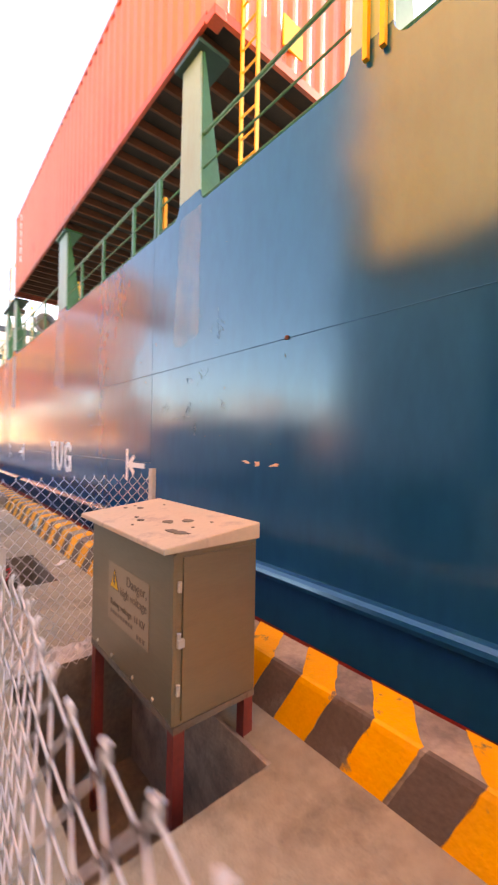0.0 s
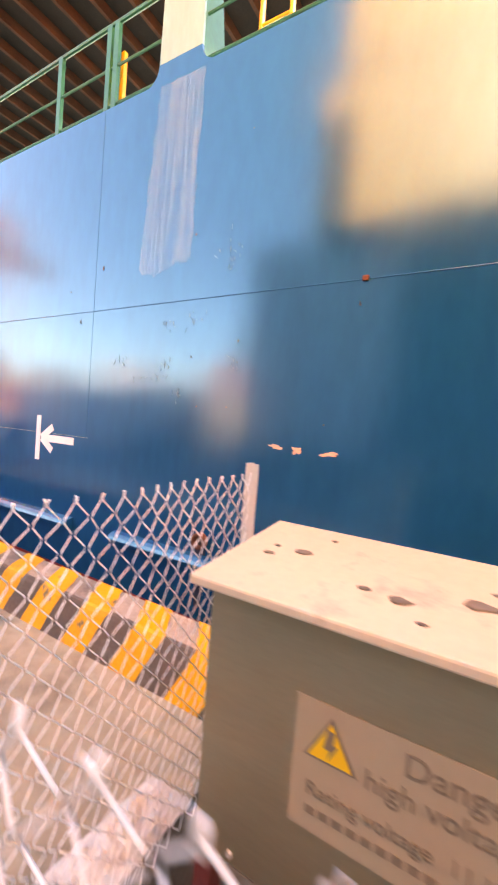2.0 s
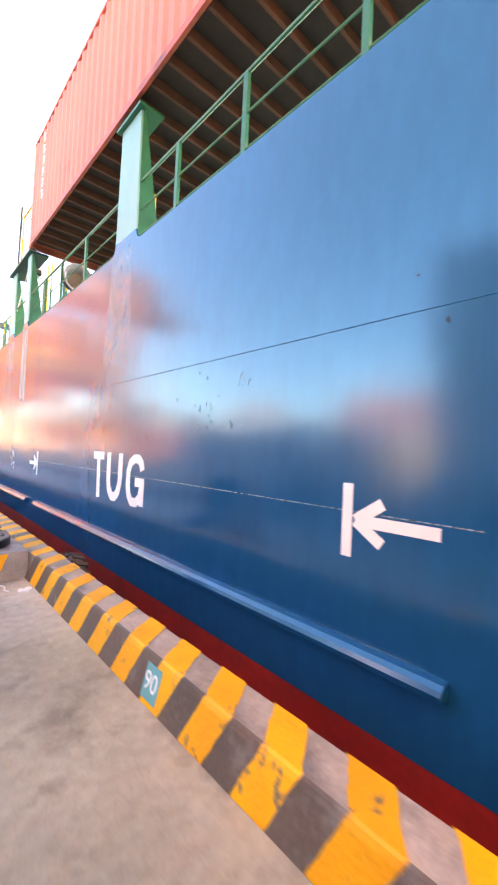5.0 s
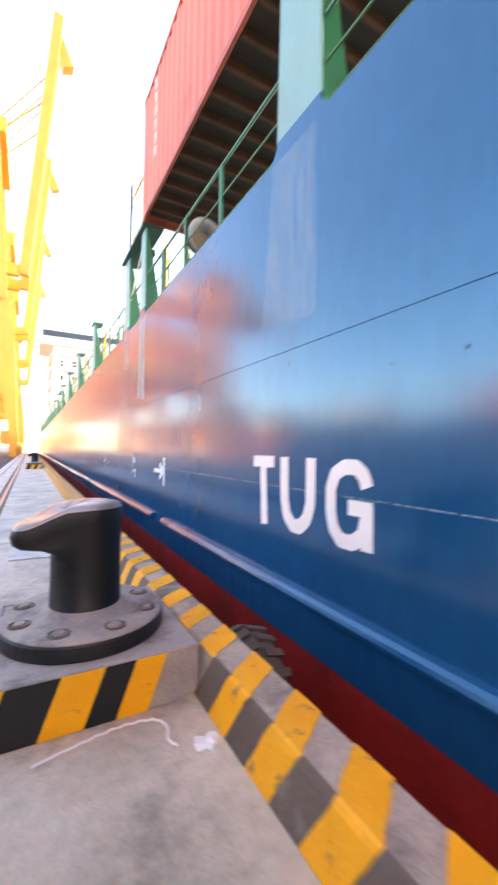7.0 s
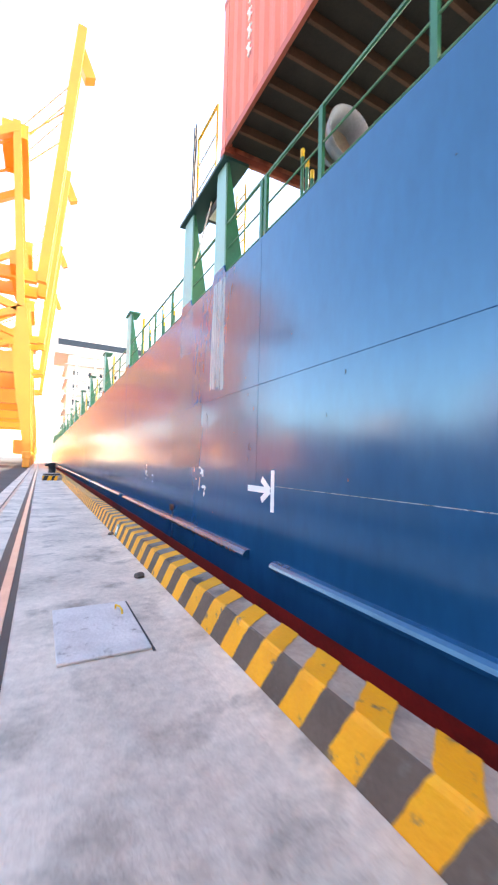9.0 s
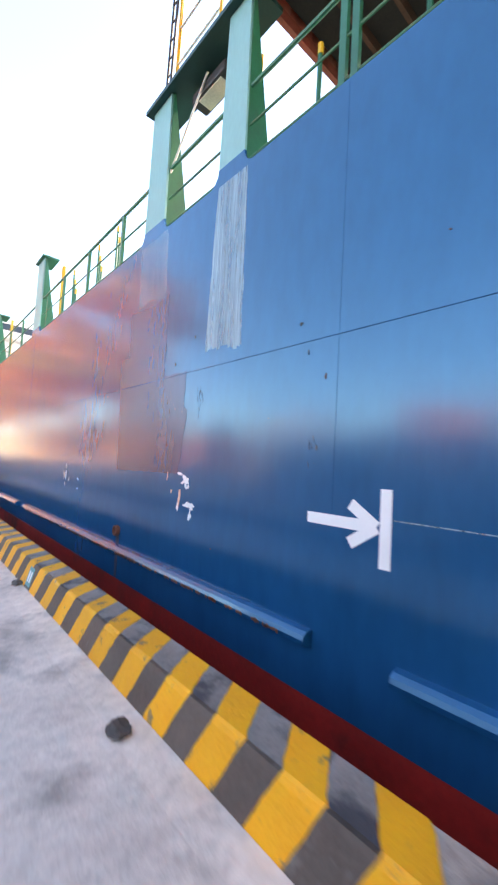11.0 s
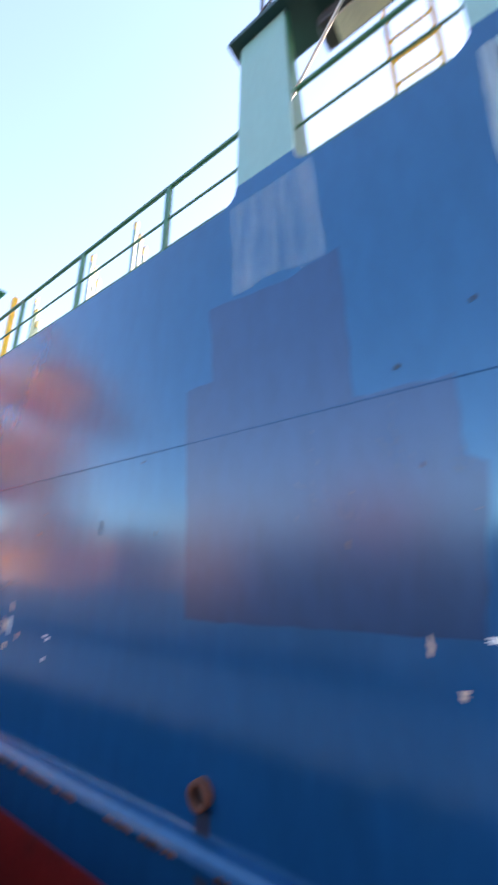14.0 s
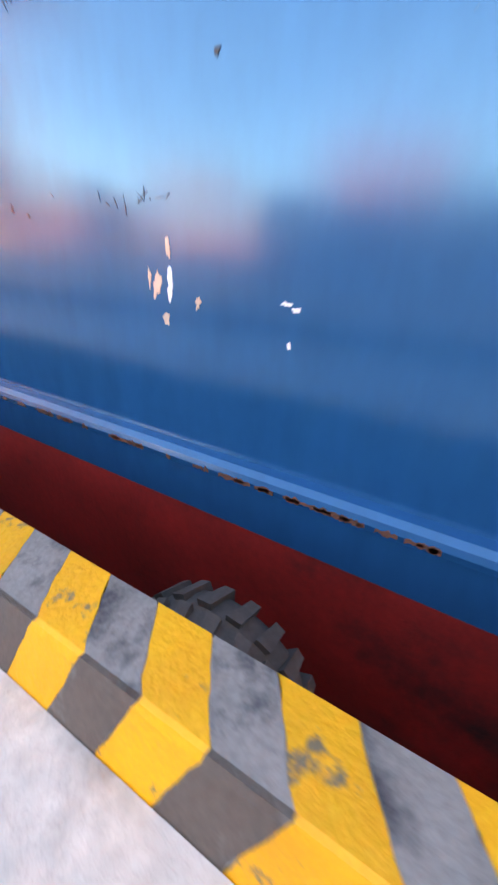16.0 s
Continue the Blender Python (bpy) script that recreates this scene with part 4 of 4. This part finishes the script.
def bollard(cx, cy, z):
    b = thing("mooring_bollard", (cx, cy, z), "black cast-iron mooring bollard with a landward horn on a bolted base", "bollard", "mooring bollards")
    part("base_disc", lathe(bmesh.new(), [(0.449, 0.0852), (0.446, 0.092), (0.435, 0.105), (0.3, 0.112), (0.24, 0.122), (0.215, 0.15)], (cx, cy, z)), BASEPLATE, b, "grey worn round base plate", smooth=True)
    part("disc_rim", lathe(bmesh.new(), [(0.45, 0), (0.458, 0.012), (0.456, 0.075), (0.45, 0.085), (0.43, 0.085)], (cx, cy, z)), IRON, b, "black painted rim of the base", smooth=False)
    for k in range(8):
        a = 2 * math.pi * (k + 0.4) / 8
        x, y = cx + 0.36 * math.cos(a), cy + 0.36 * math.sin(a)
        r = part("bolt_recess", lathe(bmesh.new(), [(0.058, 0), (0.056, 0.01), (0.046, 0.012), (0.045, 0.004), (0.036, 0.004)], (x, y, z + 0.104), 20), KERB_BLACK, b, smooth=False)
        part("bolt", lathe(bmesh.new(), [(0.034, 0), (0.032, 0.012), (0.0, 0.014)][:2], (x, y, z + 0.11), 6), BASEPLATE, r)
    # column and head: rings that widen and lean to the land side
    bm = bmesh.new()
    n = 40
    prof = []
    for h, r in ((0.11, 0.215), (0.14, 0.2), (0.3, 0.196), (0.42, 0.196)):
        prof.append([(cx + r * math.cos(2 * math.pi * k / n), cy + r * math.sin(2 * math.pi * k / n), z + h) for k in range(n)])

    def lobe(reach, half, back, low, high, shrink):
        ring = []
        for k in range(n):
            a = 2 * math.pi * k / n
            c, s = math.cos(a), math.sin(a)
            if c > 0:
                u, w = back * c, half * s
            else:
                u, w = -reach * abs(c) ** 0.6, half * math.copysign(abs(s) ** 0.6, s)
            f = max(0.0, -u / reach)
            q = min(1.0, max(0.0, (f - 0.2) / 0.75))
            ring.append((cx + u * shrink, cy - 0.12 * f * f + w * shrink * (1 - 0.12 * f), z + high + (low - high) * (3 - 2 * q) * q * q))
        return ring
    for args in ((0.2, 0.197, 0.196, 0.49, 0.5, 1.0), (0.26, 0.198, 0.197, 0.515, 0.54, 1.0), (0.36, 0.2, 0.198, 0.53, 0.575, 1.0), (0.39, 0.205, 0.2, 0.55, 0.62, 1.0),
                 (0.4, 0.208, 0.203, 0.59, 0.67, 1.0), (0.397, 0.206, 0.202, 0.63, 0.715, 0.98), (0.39, 0.205, 0.2, 0.655, 0.738, 0.92), (0.39, 0.2, 0.2, 0.67, 0.748, 0.7), (0.39, 0.2, 0.2, 0.69, 0.752, 0.25)):
        prof.append(lobe(*args))
    rings = [[bm.verts.new(v) for v in ring] for ring in prof]
    for a, c in zip(rings, rings[1:]):
        for k in range(n):
            bm.faces.new((a[k], a[(k + 1) % n], c[(k + 1) % n], c[k]))
    bm.faces.new(rings[0][::-1])
    bm.faces.new(rings[-1])
    post = part("horned_post", bm, IRON, b, "black painted horned post with its crown rubbed to bare iron", smooth=True)
    post.data.materials.append(CROWN)
    for f in post.data.polygons:
        if f.normal.z > 0.45 and f.center.z > z + 0.55:
            f.material_index = 1


plinth(1.04, KF + 0.03, 10.62, 11.68, 0.285)
bollard(1.53, 11.14, 0.285)
plinth(1.04, KF + 0.03, 36.6, 37.7, 0.285)
bollard(1.53, 37.1, 0.285)


def tyre(cx, cy, cz, R=0.43, r=0.15):
    t = thing("tyre_fender", (cx, cy, cz), "worn black truck tyre hung as a fender on the quay wall", "tyre", "tyre fenders")
    bm = bmesh.new()
    N, M = 60, 20
    rings = []
    for k in range(N):
        a = 2 * math.pi * k / N
        ring = []
        for j in range(M):
            b = 2 * math.pi * j / M
            c, q = math.cos(b), math.sin(b)
            rr = R - 0.03 - r + r * math.copysign(abs(c) ** 0.6, c)
            ring.append(bm.verts.new((cx + r * math.copysign(abs(q) ** 0.7, q), cy + rr * math.cos(a), cz + rr * math.sin(a))))
        rings.append(ring)
    for k in range(N):
        a, b = rings[k], rings[(k + 1) % N]
        for j in range(M):
            bm.faces.new((a[j], a[(j + 1) % M], b[(j + 1) % M], b[j]))
    carcass = part("carcass", bm, RUBBER, t, smooth=True)
    # slanted lugs, two staggered rows round the tread
    lugs = 20
    for k in range(lugs):
        for side in (-1, 1):
            bm = bmesh.new()
            lo, hi = [], []
            a0 = 2 * math.pi * (k + (0.5 if side > 0 else 0)) / lugs
            for u, w in ((0.012, -0.02), (0.15, 0.05), (0.15, 0.17), (0.012, 0.13)):
                a = a0 + w
                drop = 0.035 if u > 0.1 else 0.0
                for ring, rad in ((lo, R - 0.06 - drop), (hi, R + random.uniform(-0.004, 0.004) - drop)):
                    ring.append(bm.verts.new((cx + side * u, cy + rad * math.cos(a), cz + rad * math.sin(a))))
            bm.faces.new(hi)
            bm.faces.new(lo[::-1])
            for j in range(4):
                bm.faces.new((lo[j], lo[(j + 1) % 4], hi[(j + 1) % 4], hi[j]))
            bmesh.ops.recalc_face_normals(bm, faces=bm.faces)
            part("tread_lug", bm, RUBBER, carcass)
    part("chain", bar(((cx - 0.1, cy, cz + R - 0.1), (QUAY - 0.02, cy + 0.02, 0.05)), r=0.018), RUST, t)


tyre(2.58, 20.48, -0.46)
tyre(2.58, 11.0, -0.32)
for y in (-3.0, 29.8, 39.2):
    tyre(2.58, y, -0.45)


def crane_rail():
    r = thing("crane_rail", (0.4, 20, 0), "steel crane rail sunk in the concrete apron", "rail", kind="structure")
    part("rail_head", boxes((0.60, 0.68, 5.2, 400, 0.0, 0.012)), RAILSTEEL, r)
    part("rail_slot", boxes((0.50, 0.6, 5.2, 400, 0.0005, 0.005), (0.681, 0.74, 5.2, 400, 0.0005, 0.005)), DARK, r)
    part("cable_slot", boxes((0.03, 0.08, 5.2, 400, 0.0005, 0.005)), DARK, r)
    part("slot_edge", boxes((0.081, 0.13, 5.2, 400, 0.0005, 0.012)), RAILSTEEL, r)


crane_rail()


COVER = material("pale_cover_slab", (0.62, 0.6, 0.58), 0.8, spread=0.2, scale=3, bump=0.6, bump_scale=40, stain=(0.3, 0.28, 0.26), stain_scale=5, stain_at=(0.58, 0.68))


def pit_cover():
    c = thing("pit_cover", (1.32, 14.5, 0), "pale concrete pit cover with a rusty lifting hook", "cover", kind="structure")
    soften(part("slab", boxes((1.02, 1.61, 14.03, 15.02, 0.001, 0.02)), COVER, c), 0.008)
    part("gap", boxes((1.611, 1.63, 14.0, 15.04, 0.0005, 0.004), (1.02, 1.61, 15.022, 15.035, 0.0005, 0.004)), DARK, c)
    part("lifting_hook", bar(((1.5, 14.85, 0.02), (1.5, 14.85, 0.05), (1.52, 14.8, 0.055), (1.53, 14.72, 0.05), (1.53, 14.7, 0.02)), r=0.008), SIGN_YELLOW, c)


pit_cover()


def cable():
    c = thing("loose_cable", (1.5, 6.7, -0.7), "grey cable with red taped ends hanging in the pit", "cable")
    part("sheath", bar(((1.56, 6.82, -0.12), (1.60, 6.72, -0.17), (1.63, 6.5, -0.35), (1.62, 6.3, -0.6), (1.5, 6.2, -0.72), (1.3, 6.2, -0.73)), r=0.017), GREYCABLE, c)
    part("red_end", bar(((1.55, 6.83, -0.11), (1.48, 6.80, -0.12), (1.43, 6.82, -0.06), (1.44, 6.84, 0.0)), r=0.013), REDPLASTIC, c, "red taped end")
    part("red_end", bar(((1.55, 6.80, -0.13), (1.5, 6.74, -0.2), (1.44, 6.7, -0.21), (1.38, 6.68, -0.2)), r=0.013), REDPLASTIC, c, "red taped end")
    part("yellow_end", bar(((1.38, 6.68, -0.2), (1.35, 6.66, -0.23), (1.33, 6.65, -0.29)), r=0.007), SIGN_YELLOW, c)
    part("tie_cord", bar(((1.57, 6.82, -0.13), (1.54, 6.85, -0.03), (1.53, 6.87, 0.005)), r=0.005), PAPER, c)


cable()


def litter():
    bm = bmesh.new()
    prism(bm, [(1.85, 6.2), (1.9, 6.18), (2.0, 6.33), (1.96, 6.36)], "z", 0.02, 0.023)
    tagged(part("paper_scrap", bm, PAPER), "small white paper strip on the concrete", "litter")
    random.seed(8)
    for x, y, s in ((1.9, 15.75, 0.065), (2.0, 18.4, 0.065)):
        bm = bmesh.new()
        bmesh.ops.create_icosphere(bm, subdivisions=2, radius=s)
        for v in bm.verts:
            v.co = Vector((v.co.x * 0.9, v.co.y * 1.3, max(0, v.co.z * 0.5 + 0.02))) * random.uniform(0.75, 1.15) + Vector((x, y, 0))
        tagged(part("crumpled_rag", bm, RUBBER), "black crumpled rag lying by the kerb", "rag", "rags")
    bm = bmesh.new()
    pts = [(1.25, 10.47), (1.45, 10.52), (1.62, 10.55), (1.78, 10.53), (1.83, 10.45), (1.81, 10.36), (1.84, 10.3)]
    fine = []
    for k in range(len(pts) - 1):
        p = [Vector(pts[max(0, min(len(pts) - 1, k + j))]) for j in (-1, 0, 1, 2)]
        for f in (0, 0.2, 0.4, 0.6, 0.8):
            fine.append(0.5 * (2 * p[1] + (p[2] - p[0]) * f + (2 * p[0] - 5 * p[1] + 4 * p[2] - p[3]) * f * f + (3 * p[1] - p[0] - 3 * p[2] + p[3]) * f ** 3))
    tube(bm, [(v.x, v.y, 0.006 + 0.004 * math.sin(3 * k)) for k, v in enumerate(fine)], 0.006, 6)
    tagged(part("rope", bm, PAPER), "loose white plastic cord on the concrete", "cord")
    bm = bmesh.new()
    bmesh.ops.create_icosphere(bm, subdivisions=2, radius=0.07)
    for v in bm.verts:
        v.co = Vector((v.co.x, v.co.y, max(0, v.co.z * 0.35 + 0.01))) * random.uniform(0.6, 1.2) + Vector((1.97, 10.25, 0))
    tagged(part("plastic_bag", bm, PAPER), "crumpled clear plastic bag on the ground", "bag")


litter()


def mortar_ridge():
    bm = bmesh.new()
    rows = []
    for k in range(33):
        f = k / 32
        c = Vector((1.02 + 0.72 * f, 4.36 - 0.03 * f, 0))
        row = []
        for j in range(9):
            v = (j - 4) / 4
            h = max(0.0, (1 - v * v)) * (0.045 + 0.05 * noise.noise(Vector((f * 14, v * 2, 3)))) * min(1, 6 * f, 6 * (1 - f))
            row.append(bm.verts.new((c.x + 0.015 * noise.noise(Vector((k, j, 1.3))), c.y + v * 0.09, max(0.0, h) + 0.001)))
        rows.append(row)
    for a, b in zip(rows, rows[1:]):
        for j in range(8):
            bm.faces.new((a[j], a[j + 1], b[j + 1], b[j]))
    tagged(part("mortar_spill", bm, MORTAR), "ridge of pale crumbled mortar beside the pit", "rubble")


MORTAR = material("pale_mortar", (0.62, 0.59, 0.55), 0.9, spread=0.25, scale=14, bump=0.8, bump_scale=90)
mortar_ridge()
for y0, y1 in ((-40, 10.62), (11.68, 36.6), (37.7, 140)):
    tagged(part("kerb_fillet", prism(bmesh.new(), [(KF - 0.17, 0.001), (KF - 0.09, 0.012), (KF + 0.002, 0.02), (KF + 0.002, 0.001)], "y", y0, y1), CONCRETE), "smooth mortar fillet along the kerb foot", "fillet", kind="structure")
TEALSIGN = material("teal_marker_paint", (0.1, 0.36, 0.38), 0.5)


def marker(y, words):
    """A painted metre mark on the sloping kerb face."""
    lean = math.degrees(math.atan2(KT - KF, KH))
    m = pose(KF + 0.033, y, 0.125, 90 - lean, 0, -90)
    t = thing("metre_marker", (KF, y, 0.1), "small teal metre marker painted on the kerb", "marker", "metre markers")
    bm = bmesh.new()
    box(bm, -0.075, 0.075, -0.085, 0.085, 0.001, 0.004)
    bm.transform(m)
    part("plate", bm, TEALSIGN, t)
    if words:
        text("number", words, 0.13, WHITE, m @ pose(-0.07, 0, 0.005), t)
    else:
        for dx in (-0.03, 0.03):
            bm = bmesh.new()
            box(bm, dx - 0.018, dx + 0.018, -0.05, 0.05, 0.004, 0.006)
            bm.transform(m)
            part("unreadable_bar", bm, WHITE, t)


marker(8.03, "90")
marker(18.2, "")


# ---------------- cranes and distance ----------------
def crane(y, label):
    """A ship-to-shore crane with its boom raised: portal, upper frame, boom, stays."""
    c = thing("quay_crane", (-10, y, 0), label, "crane", "quay cranes")
    XW, XL, W = -0.6, -24.0, 14.0

    def beam(name, a, b, w, h=None):
        a, b = Vector(a), Vector(b)
        d = (b - a).normalized()
        up = Vector((0, 1, 0)) if abs(d.y) < 0.9 else Vector((0, 0, 1))
        u = d.cross(up).normalized() * w / 2
        v = d.cross(u).normalized() * (h or w) / 2
        bm = bmesh.new()
        lo = [bm.verts.new(a + s * u + t * v) for s, t in ((-1, -1), (1, -1), (1, 1), (-1, 1))]
        hi = [bm.verts.new(b + s * u + t * v) for s, t in ((-1, -1), (1, -1), (1, 1), (-1, 1))]
        bm.faces.new(lo[::-1])
        bm.faces.new(hi)
        for k in range(4):
            bm.faces.new((lo[k], lo[(k + 1) % 4], hi[(k + 1) % 4], hi[k]))
        part(name, bm, CRANE, c)
    for yy in (y, y + W):
        bm = bmesh.new()
        prism(bm, [(XW - 0.45, 2.0), (XW + 0.45, 2.0), (XW - 0.2, 14.5), (XW - 1.0, 20.5), (XW - 2.0, 20.5), (XW - 2.3, 14.5), (XW - 1.6, 9.0)], "y", yy - 0.7, yy + 0.7)
        part("leg", bm, CRANE, c)
        beam("upper_leg", (XW - 1.6, yy, 20.5), (XW - 3.2, yy, 45), 0.9)
        beam("leg", (XL, yy, 2.0), (XL, yy, 30), 1.4)
        beam("portal_beam", (XW - 1, yy, 13.3), (XL, yy, 13.3), 2.6, 1.2)
        beam("diagonal", (XW - 1.6, yy, 20.3), (XL + 8, yy, 14.6), 0.9)
        beam("diagonal", (XW - 1.6, yy, 20.3), (XL + 6, yy, 26.0), 0.9)
        beam("backstay", (XW - 3.2, yy, 44), (XL, yy, 30), 1.0)
        for k in range(4):
            part("bogie", boxes((XW - 0.4, XW + 0.4, yy - 3.6 + 1.9 * k, yy - 2.2 + 1.9 * k, 0.05, 1.1), bevel=0.08), CRANE, c)
        part("bogie_beam", boxes((XW - 0.5, XW + 0.5, yy - 3.5, yy + 3.5, 1.1, 2.0), bevel=0.1), CRANE, c)
    for z in (2.6, 13.3, 27.0, 44.0):
        beam("cross_beam", (XW - (1 if z < 15 else 2.5), y, z), (XW - (1 if z < 15 else 2.5), y + W, z), 1.3, 1.8)
    for off in (W / 2 - 3, W / 2 + 3):
        beam("main_girder", (XL - 14, y + off, 26.5), (XW, y + off, 26.5), 1.6, 1.1)
        beam("boom", (XW + 0.5, y + off, 26.0), (XW + 4.2, y + off, 66), 1.3, 1.1)
        beam("stay", (XW - 3.2, y + off, 45.5), (XW + 2.3, y + off, 52), 0.16)
        beam("stay", (XW - 3.2, y + off, 45.5), (XL - 10, y + off, 27.5), 0.3)
    for z in (32, 40, 48, 56, 65):
        beam("boom_tie", (XW + 0.5 + (z - 26) * 0.0925, y + W / 2 - 3, z), (XW + 0.5 + (z - 26) * 0.0925, y + W / 2 + 3, z), 0.7)
    beam("boom_tip", (XW + 4.1, y + W / 2, 65), (XW + 5.8, y + W / 2, 61), 1.6)
    part("apex_house", boxes((XW - 5.2, XW - 2.0, y + 3, y + W - 3, 44.8, 47.2)), CRANE, c)
    part("machinery_house", boxes((XL - 6, XL + 5, y + 2, y + W - 2, 27.5, 32), bevel=0.1), CRANE, c)
    # unseen land-side beams, house and tower, added to fill the crane's orange reflection
    for z in (3.0, 8.2, 13.3, 20.0, 27.0):
        beam("land_beam", (XL, y, z), (XL, y + W, z), 1.6, 2.0)
    for a, b in (((y, 3.0), (y + W, 13.3)), ((y + W, 3.0), (y, 13.3)), ((y, 20.0), (y + W / 2, 27.0)), ((y + W, 20.0), (y + W / 2, 27.0))):
        beam("land_brace", (XL, a[0], a[1]), (XL, b[0], b[1]), 0.7)
    part("fill_house", boxes((XL + 1.5, XL + 11, y + 1.5, y + W - 1.5, 14.6, 18.6), bevel=0.1), CRANE, c)
    part("stair_tower", boxes((XL + 2.0, XL + 4.2, y - 1.5, y - 0.75, 2.0, 26.0)), CRANE, c)
    part("operator_cabin", boxes((XW - 9.5, XW - 7.0, y + W / 2 - 1.2, y + W / 2 + 1.2, 22.4, 25.2), bevel=0.15), SUPER, c, "white glazed operator cabin")
    for z in (14.9, 15.5):
        part("handrail", bar(((XW - 2, y - 0.9, z), (XL, y - 0.9, z)), ((XW - 0.3, y, z), (XW - 0.3, y + W, z)), r=0.05, sides=5), CRANE, c)
    for k in range(8):
        x = XW - 2.5 - 2.9 * k
        part("rail_post", boxes((x - 0.05, x + 0.05, y - 0.95, y - 0.85, 14.5, 15.5)), CRANE, c)
    for off in (W / 2 - 3, W / 2, W / 2 + 3):
        beam("hoist_rope", (XW - 3.6, y + off, 46.5), (XW + 3.0, y + off, 56.5), 0.12)


crane(70, "tall yellow quay crane with its boom raised")
for yy in (104, 140, 180):
    crane(yy, "distant yellow quay crane with its boom raised")


def overhead_crane():
    """The crane parked over the start of the walk, known by its gleam in the hull."""
    c = thing("quay_crane", (-8, -6, 0), "yellow quay crane standing over the apron", "crane", "quay cranes")
    part("sill_beam", boxes((-1.3, -0.15, -16, 6.1, 4.4, 6.6)), CRANE, c)
    for y in (1.2, -14.5):
        part("leg", boxes((-1.4, -0.1, y, y + 4.6, 6.6, 26)), CRANE, c)
        part("landside_leg", boxes((-25, -23.6, y, y + 1.5, 0, 26)), CRANE, c)
        part("portal_beam", boxes((-23.6, -1.4, y, y + 1.5, 20, 23)), CRANE, c)
    for y in (-15, -8):
        part("bogie_beam", boxes((-1.1, -0.3, y, y + 4, 0.8, 4.39)), CRANE, c)
        part("bogie", boxes((-1.0, -0.4, y - 0.4, y + 4.4, 0.02, 0.8)), CRANE, c)
    part("bridge", boxes((-40, 1.5, -8, -6.5, 26, 28)), CRANE, c)


overhead_crane()


def deckhouse():
    d = thing("deckhouse", (12, 104, 3.5), "white accommodation block of the ship with rows of windows", "deckhouse")
    part("wall", boxes((5, 21, 98, 112, 3.5, 22)), SUPER, d)
    part("bridge_deck", boxes((2.5, 24, 97, 110, 22, 25.5)), SUPER, d)
    part("bridge_window", boxes((3, 23.5, 96.97, 97, 23.6, 24.8)), GLASS, d)
    for z in (6, 9, 12, 15, 18):
        for k in range(6):
            part("window", boxes((6 + 2.5 * k, 6.9 + 2.5 * k, 97.96, 98, z, z + 1.1)), GLASS, d)
        part("deck_edge", boxes((4.4, 21.6, 97, 112, z + 1.9, z + 2.05)), SUPER, d)
    part("radar_mast", bar(((10, 104, 25.5), (10, 104, 33)), ((8, 104, 31), (12, 104, 31)), ((8.6, 104, 29), (11.4, 104, 29)), r=0.18), POSTGREY, d)
    part("monkey_rail", bar(((3, 98, 26.5), (23, 98, 26.5)), ((3, 98, 26.0), (23, 98, 26.0)), r=0.05), POSTGREY, d)


deckhouse()


def lashing_frame(y):
    f = thing("lashing_frame", (8, y, 3.56), "pale steel lashing frame across the deck", "lashing frame", "lashing frames")
    for k in range(6):
        x = 3.9 + 1.9 * k
        part("upright", bar(((x, y, 3.56), (x, y, 12.5)), r=0.09), POSTGREY, f)
    for z in (5.5, 7.8, 10.1, 12.4):
        part("cross_bar", bar(((3.9, y, z), (13.4, y, z)), r=0.08), POSTGREY, f)


for y in (58, 66, 74):
    lashing_frame(y)


# rows of unseen yard boxes across the apron, added to tint the hull's reflection
def yard_box(x, y, z, mat, label):
    c = thing("yard_container", (x, y, z), label, "container", "yard containers")
    part("body", boxes((x - 1.2, x + 1.2, y, y + 12.1, z + 0.12, z + 2.55)), mat, c)
    for dy in (0, 12.0):
        part("corner_post", boxes((x + 1.2, x + 1.26, y + dy, y + dy + 0.18, z, z + 2.59)), DARK, c)
    part("bottom_rail", boxes((x - 1.2, x + 1.22, y, y + 12.1, z, z + 0.12)), DARK, c)


YARD = [(CONTAINER, "unseen faded red container, added for the hull's reflection"), (CONT_RAIL, "unseen dark red container, added for the hull's reflection"), (DARKBOX, "unseen dark blue container, added for the hull's reflection")]
PINKBOX = material("faded_pink_container", (0.62, 0.38, 0.32), 0.6, spread=0.2, scale=0.6)
ORANGEBOX = material("orange_container", (0.75, 0.32, 0.1), 0.6, spread=0.2, scale=0.6)
LILACBOX = material("grey_lilac_container", (0.5, 0.45, 0.52), 0.6, spread=0.2, scale=0.6)
NEAR = YARD + [(LILACBOX, "unseen grey-lilac container, added for the hull's reflection")]
FAR = [(PINKBOX, "unseen faded pink container, added for the hull's reflection"), (ORANGEBOX, "unseen orange container, added for the hull's reflection"), (LILACBOX, "unseen grey-lilac container, added for the hull's reflection"), YARD[0]]
random.seed(21)
for k in range(-5, 16):
    y = 12.8 * k - 10
    for level in range(2 if k < 3 else 3 + k % 2):
        mat, label = random.choice(NEAR if k < 2 else FAR)
        yard_box(-46, y, 2.6 * level, mat, label)
for k in range(8):        # an unseen block of stacks beyond the crane's landward legs, filling its orange gleam
    for level in range(4 - k % 2):
        mat, label = random.choice(FAR)
        yard_box(-31, 76 + 12.8 * k, 2.6 * level, mat, label)
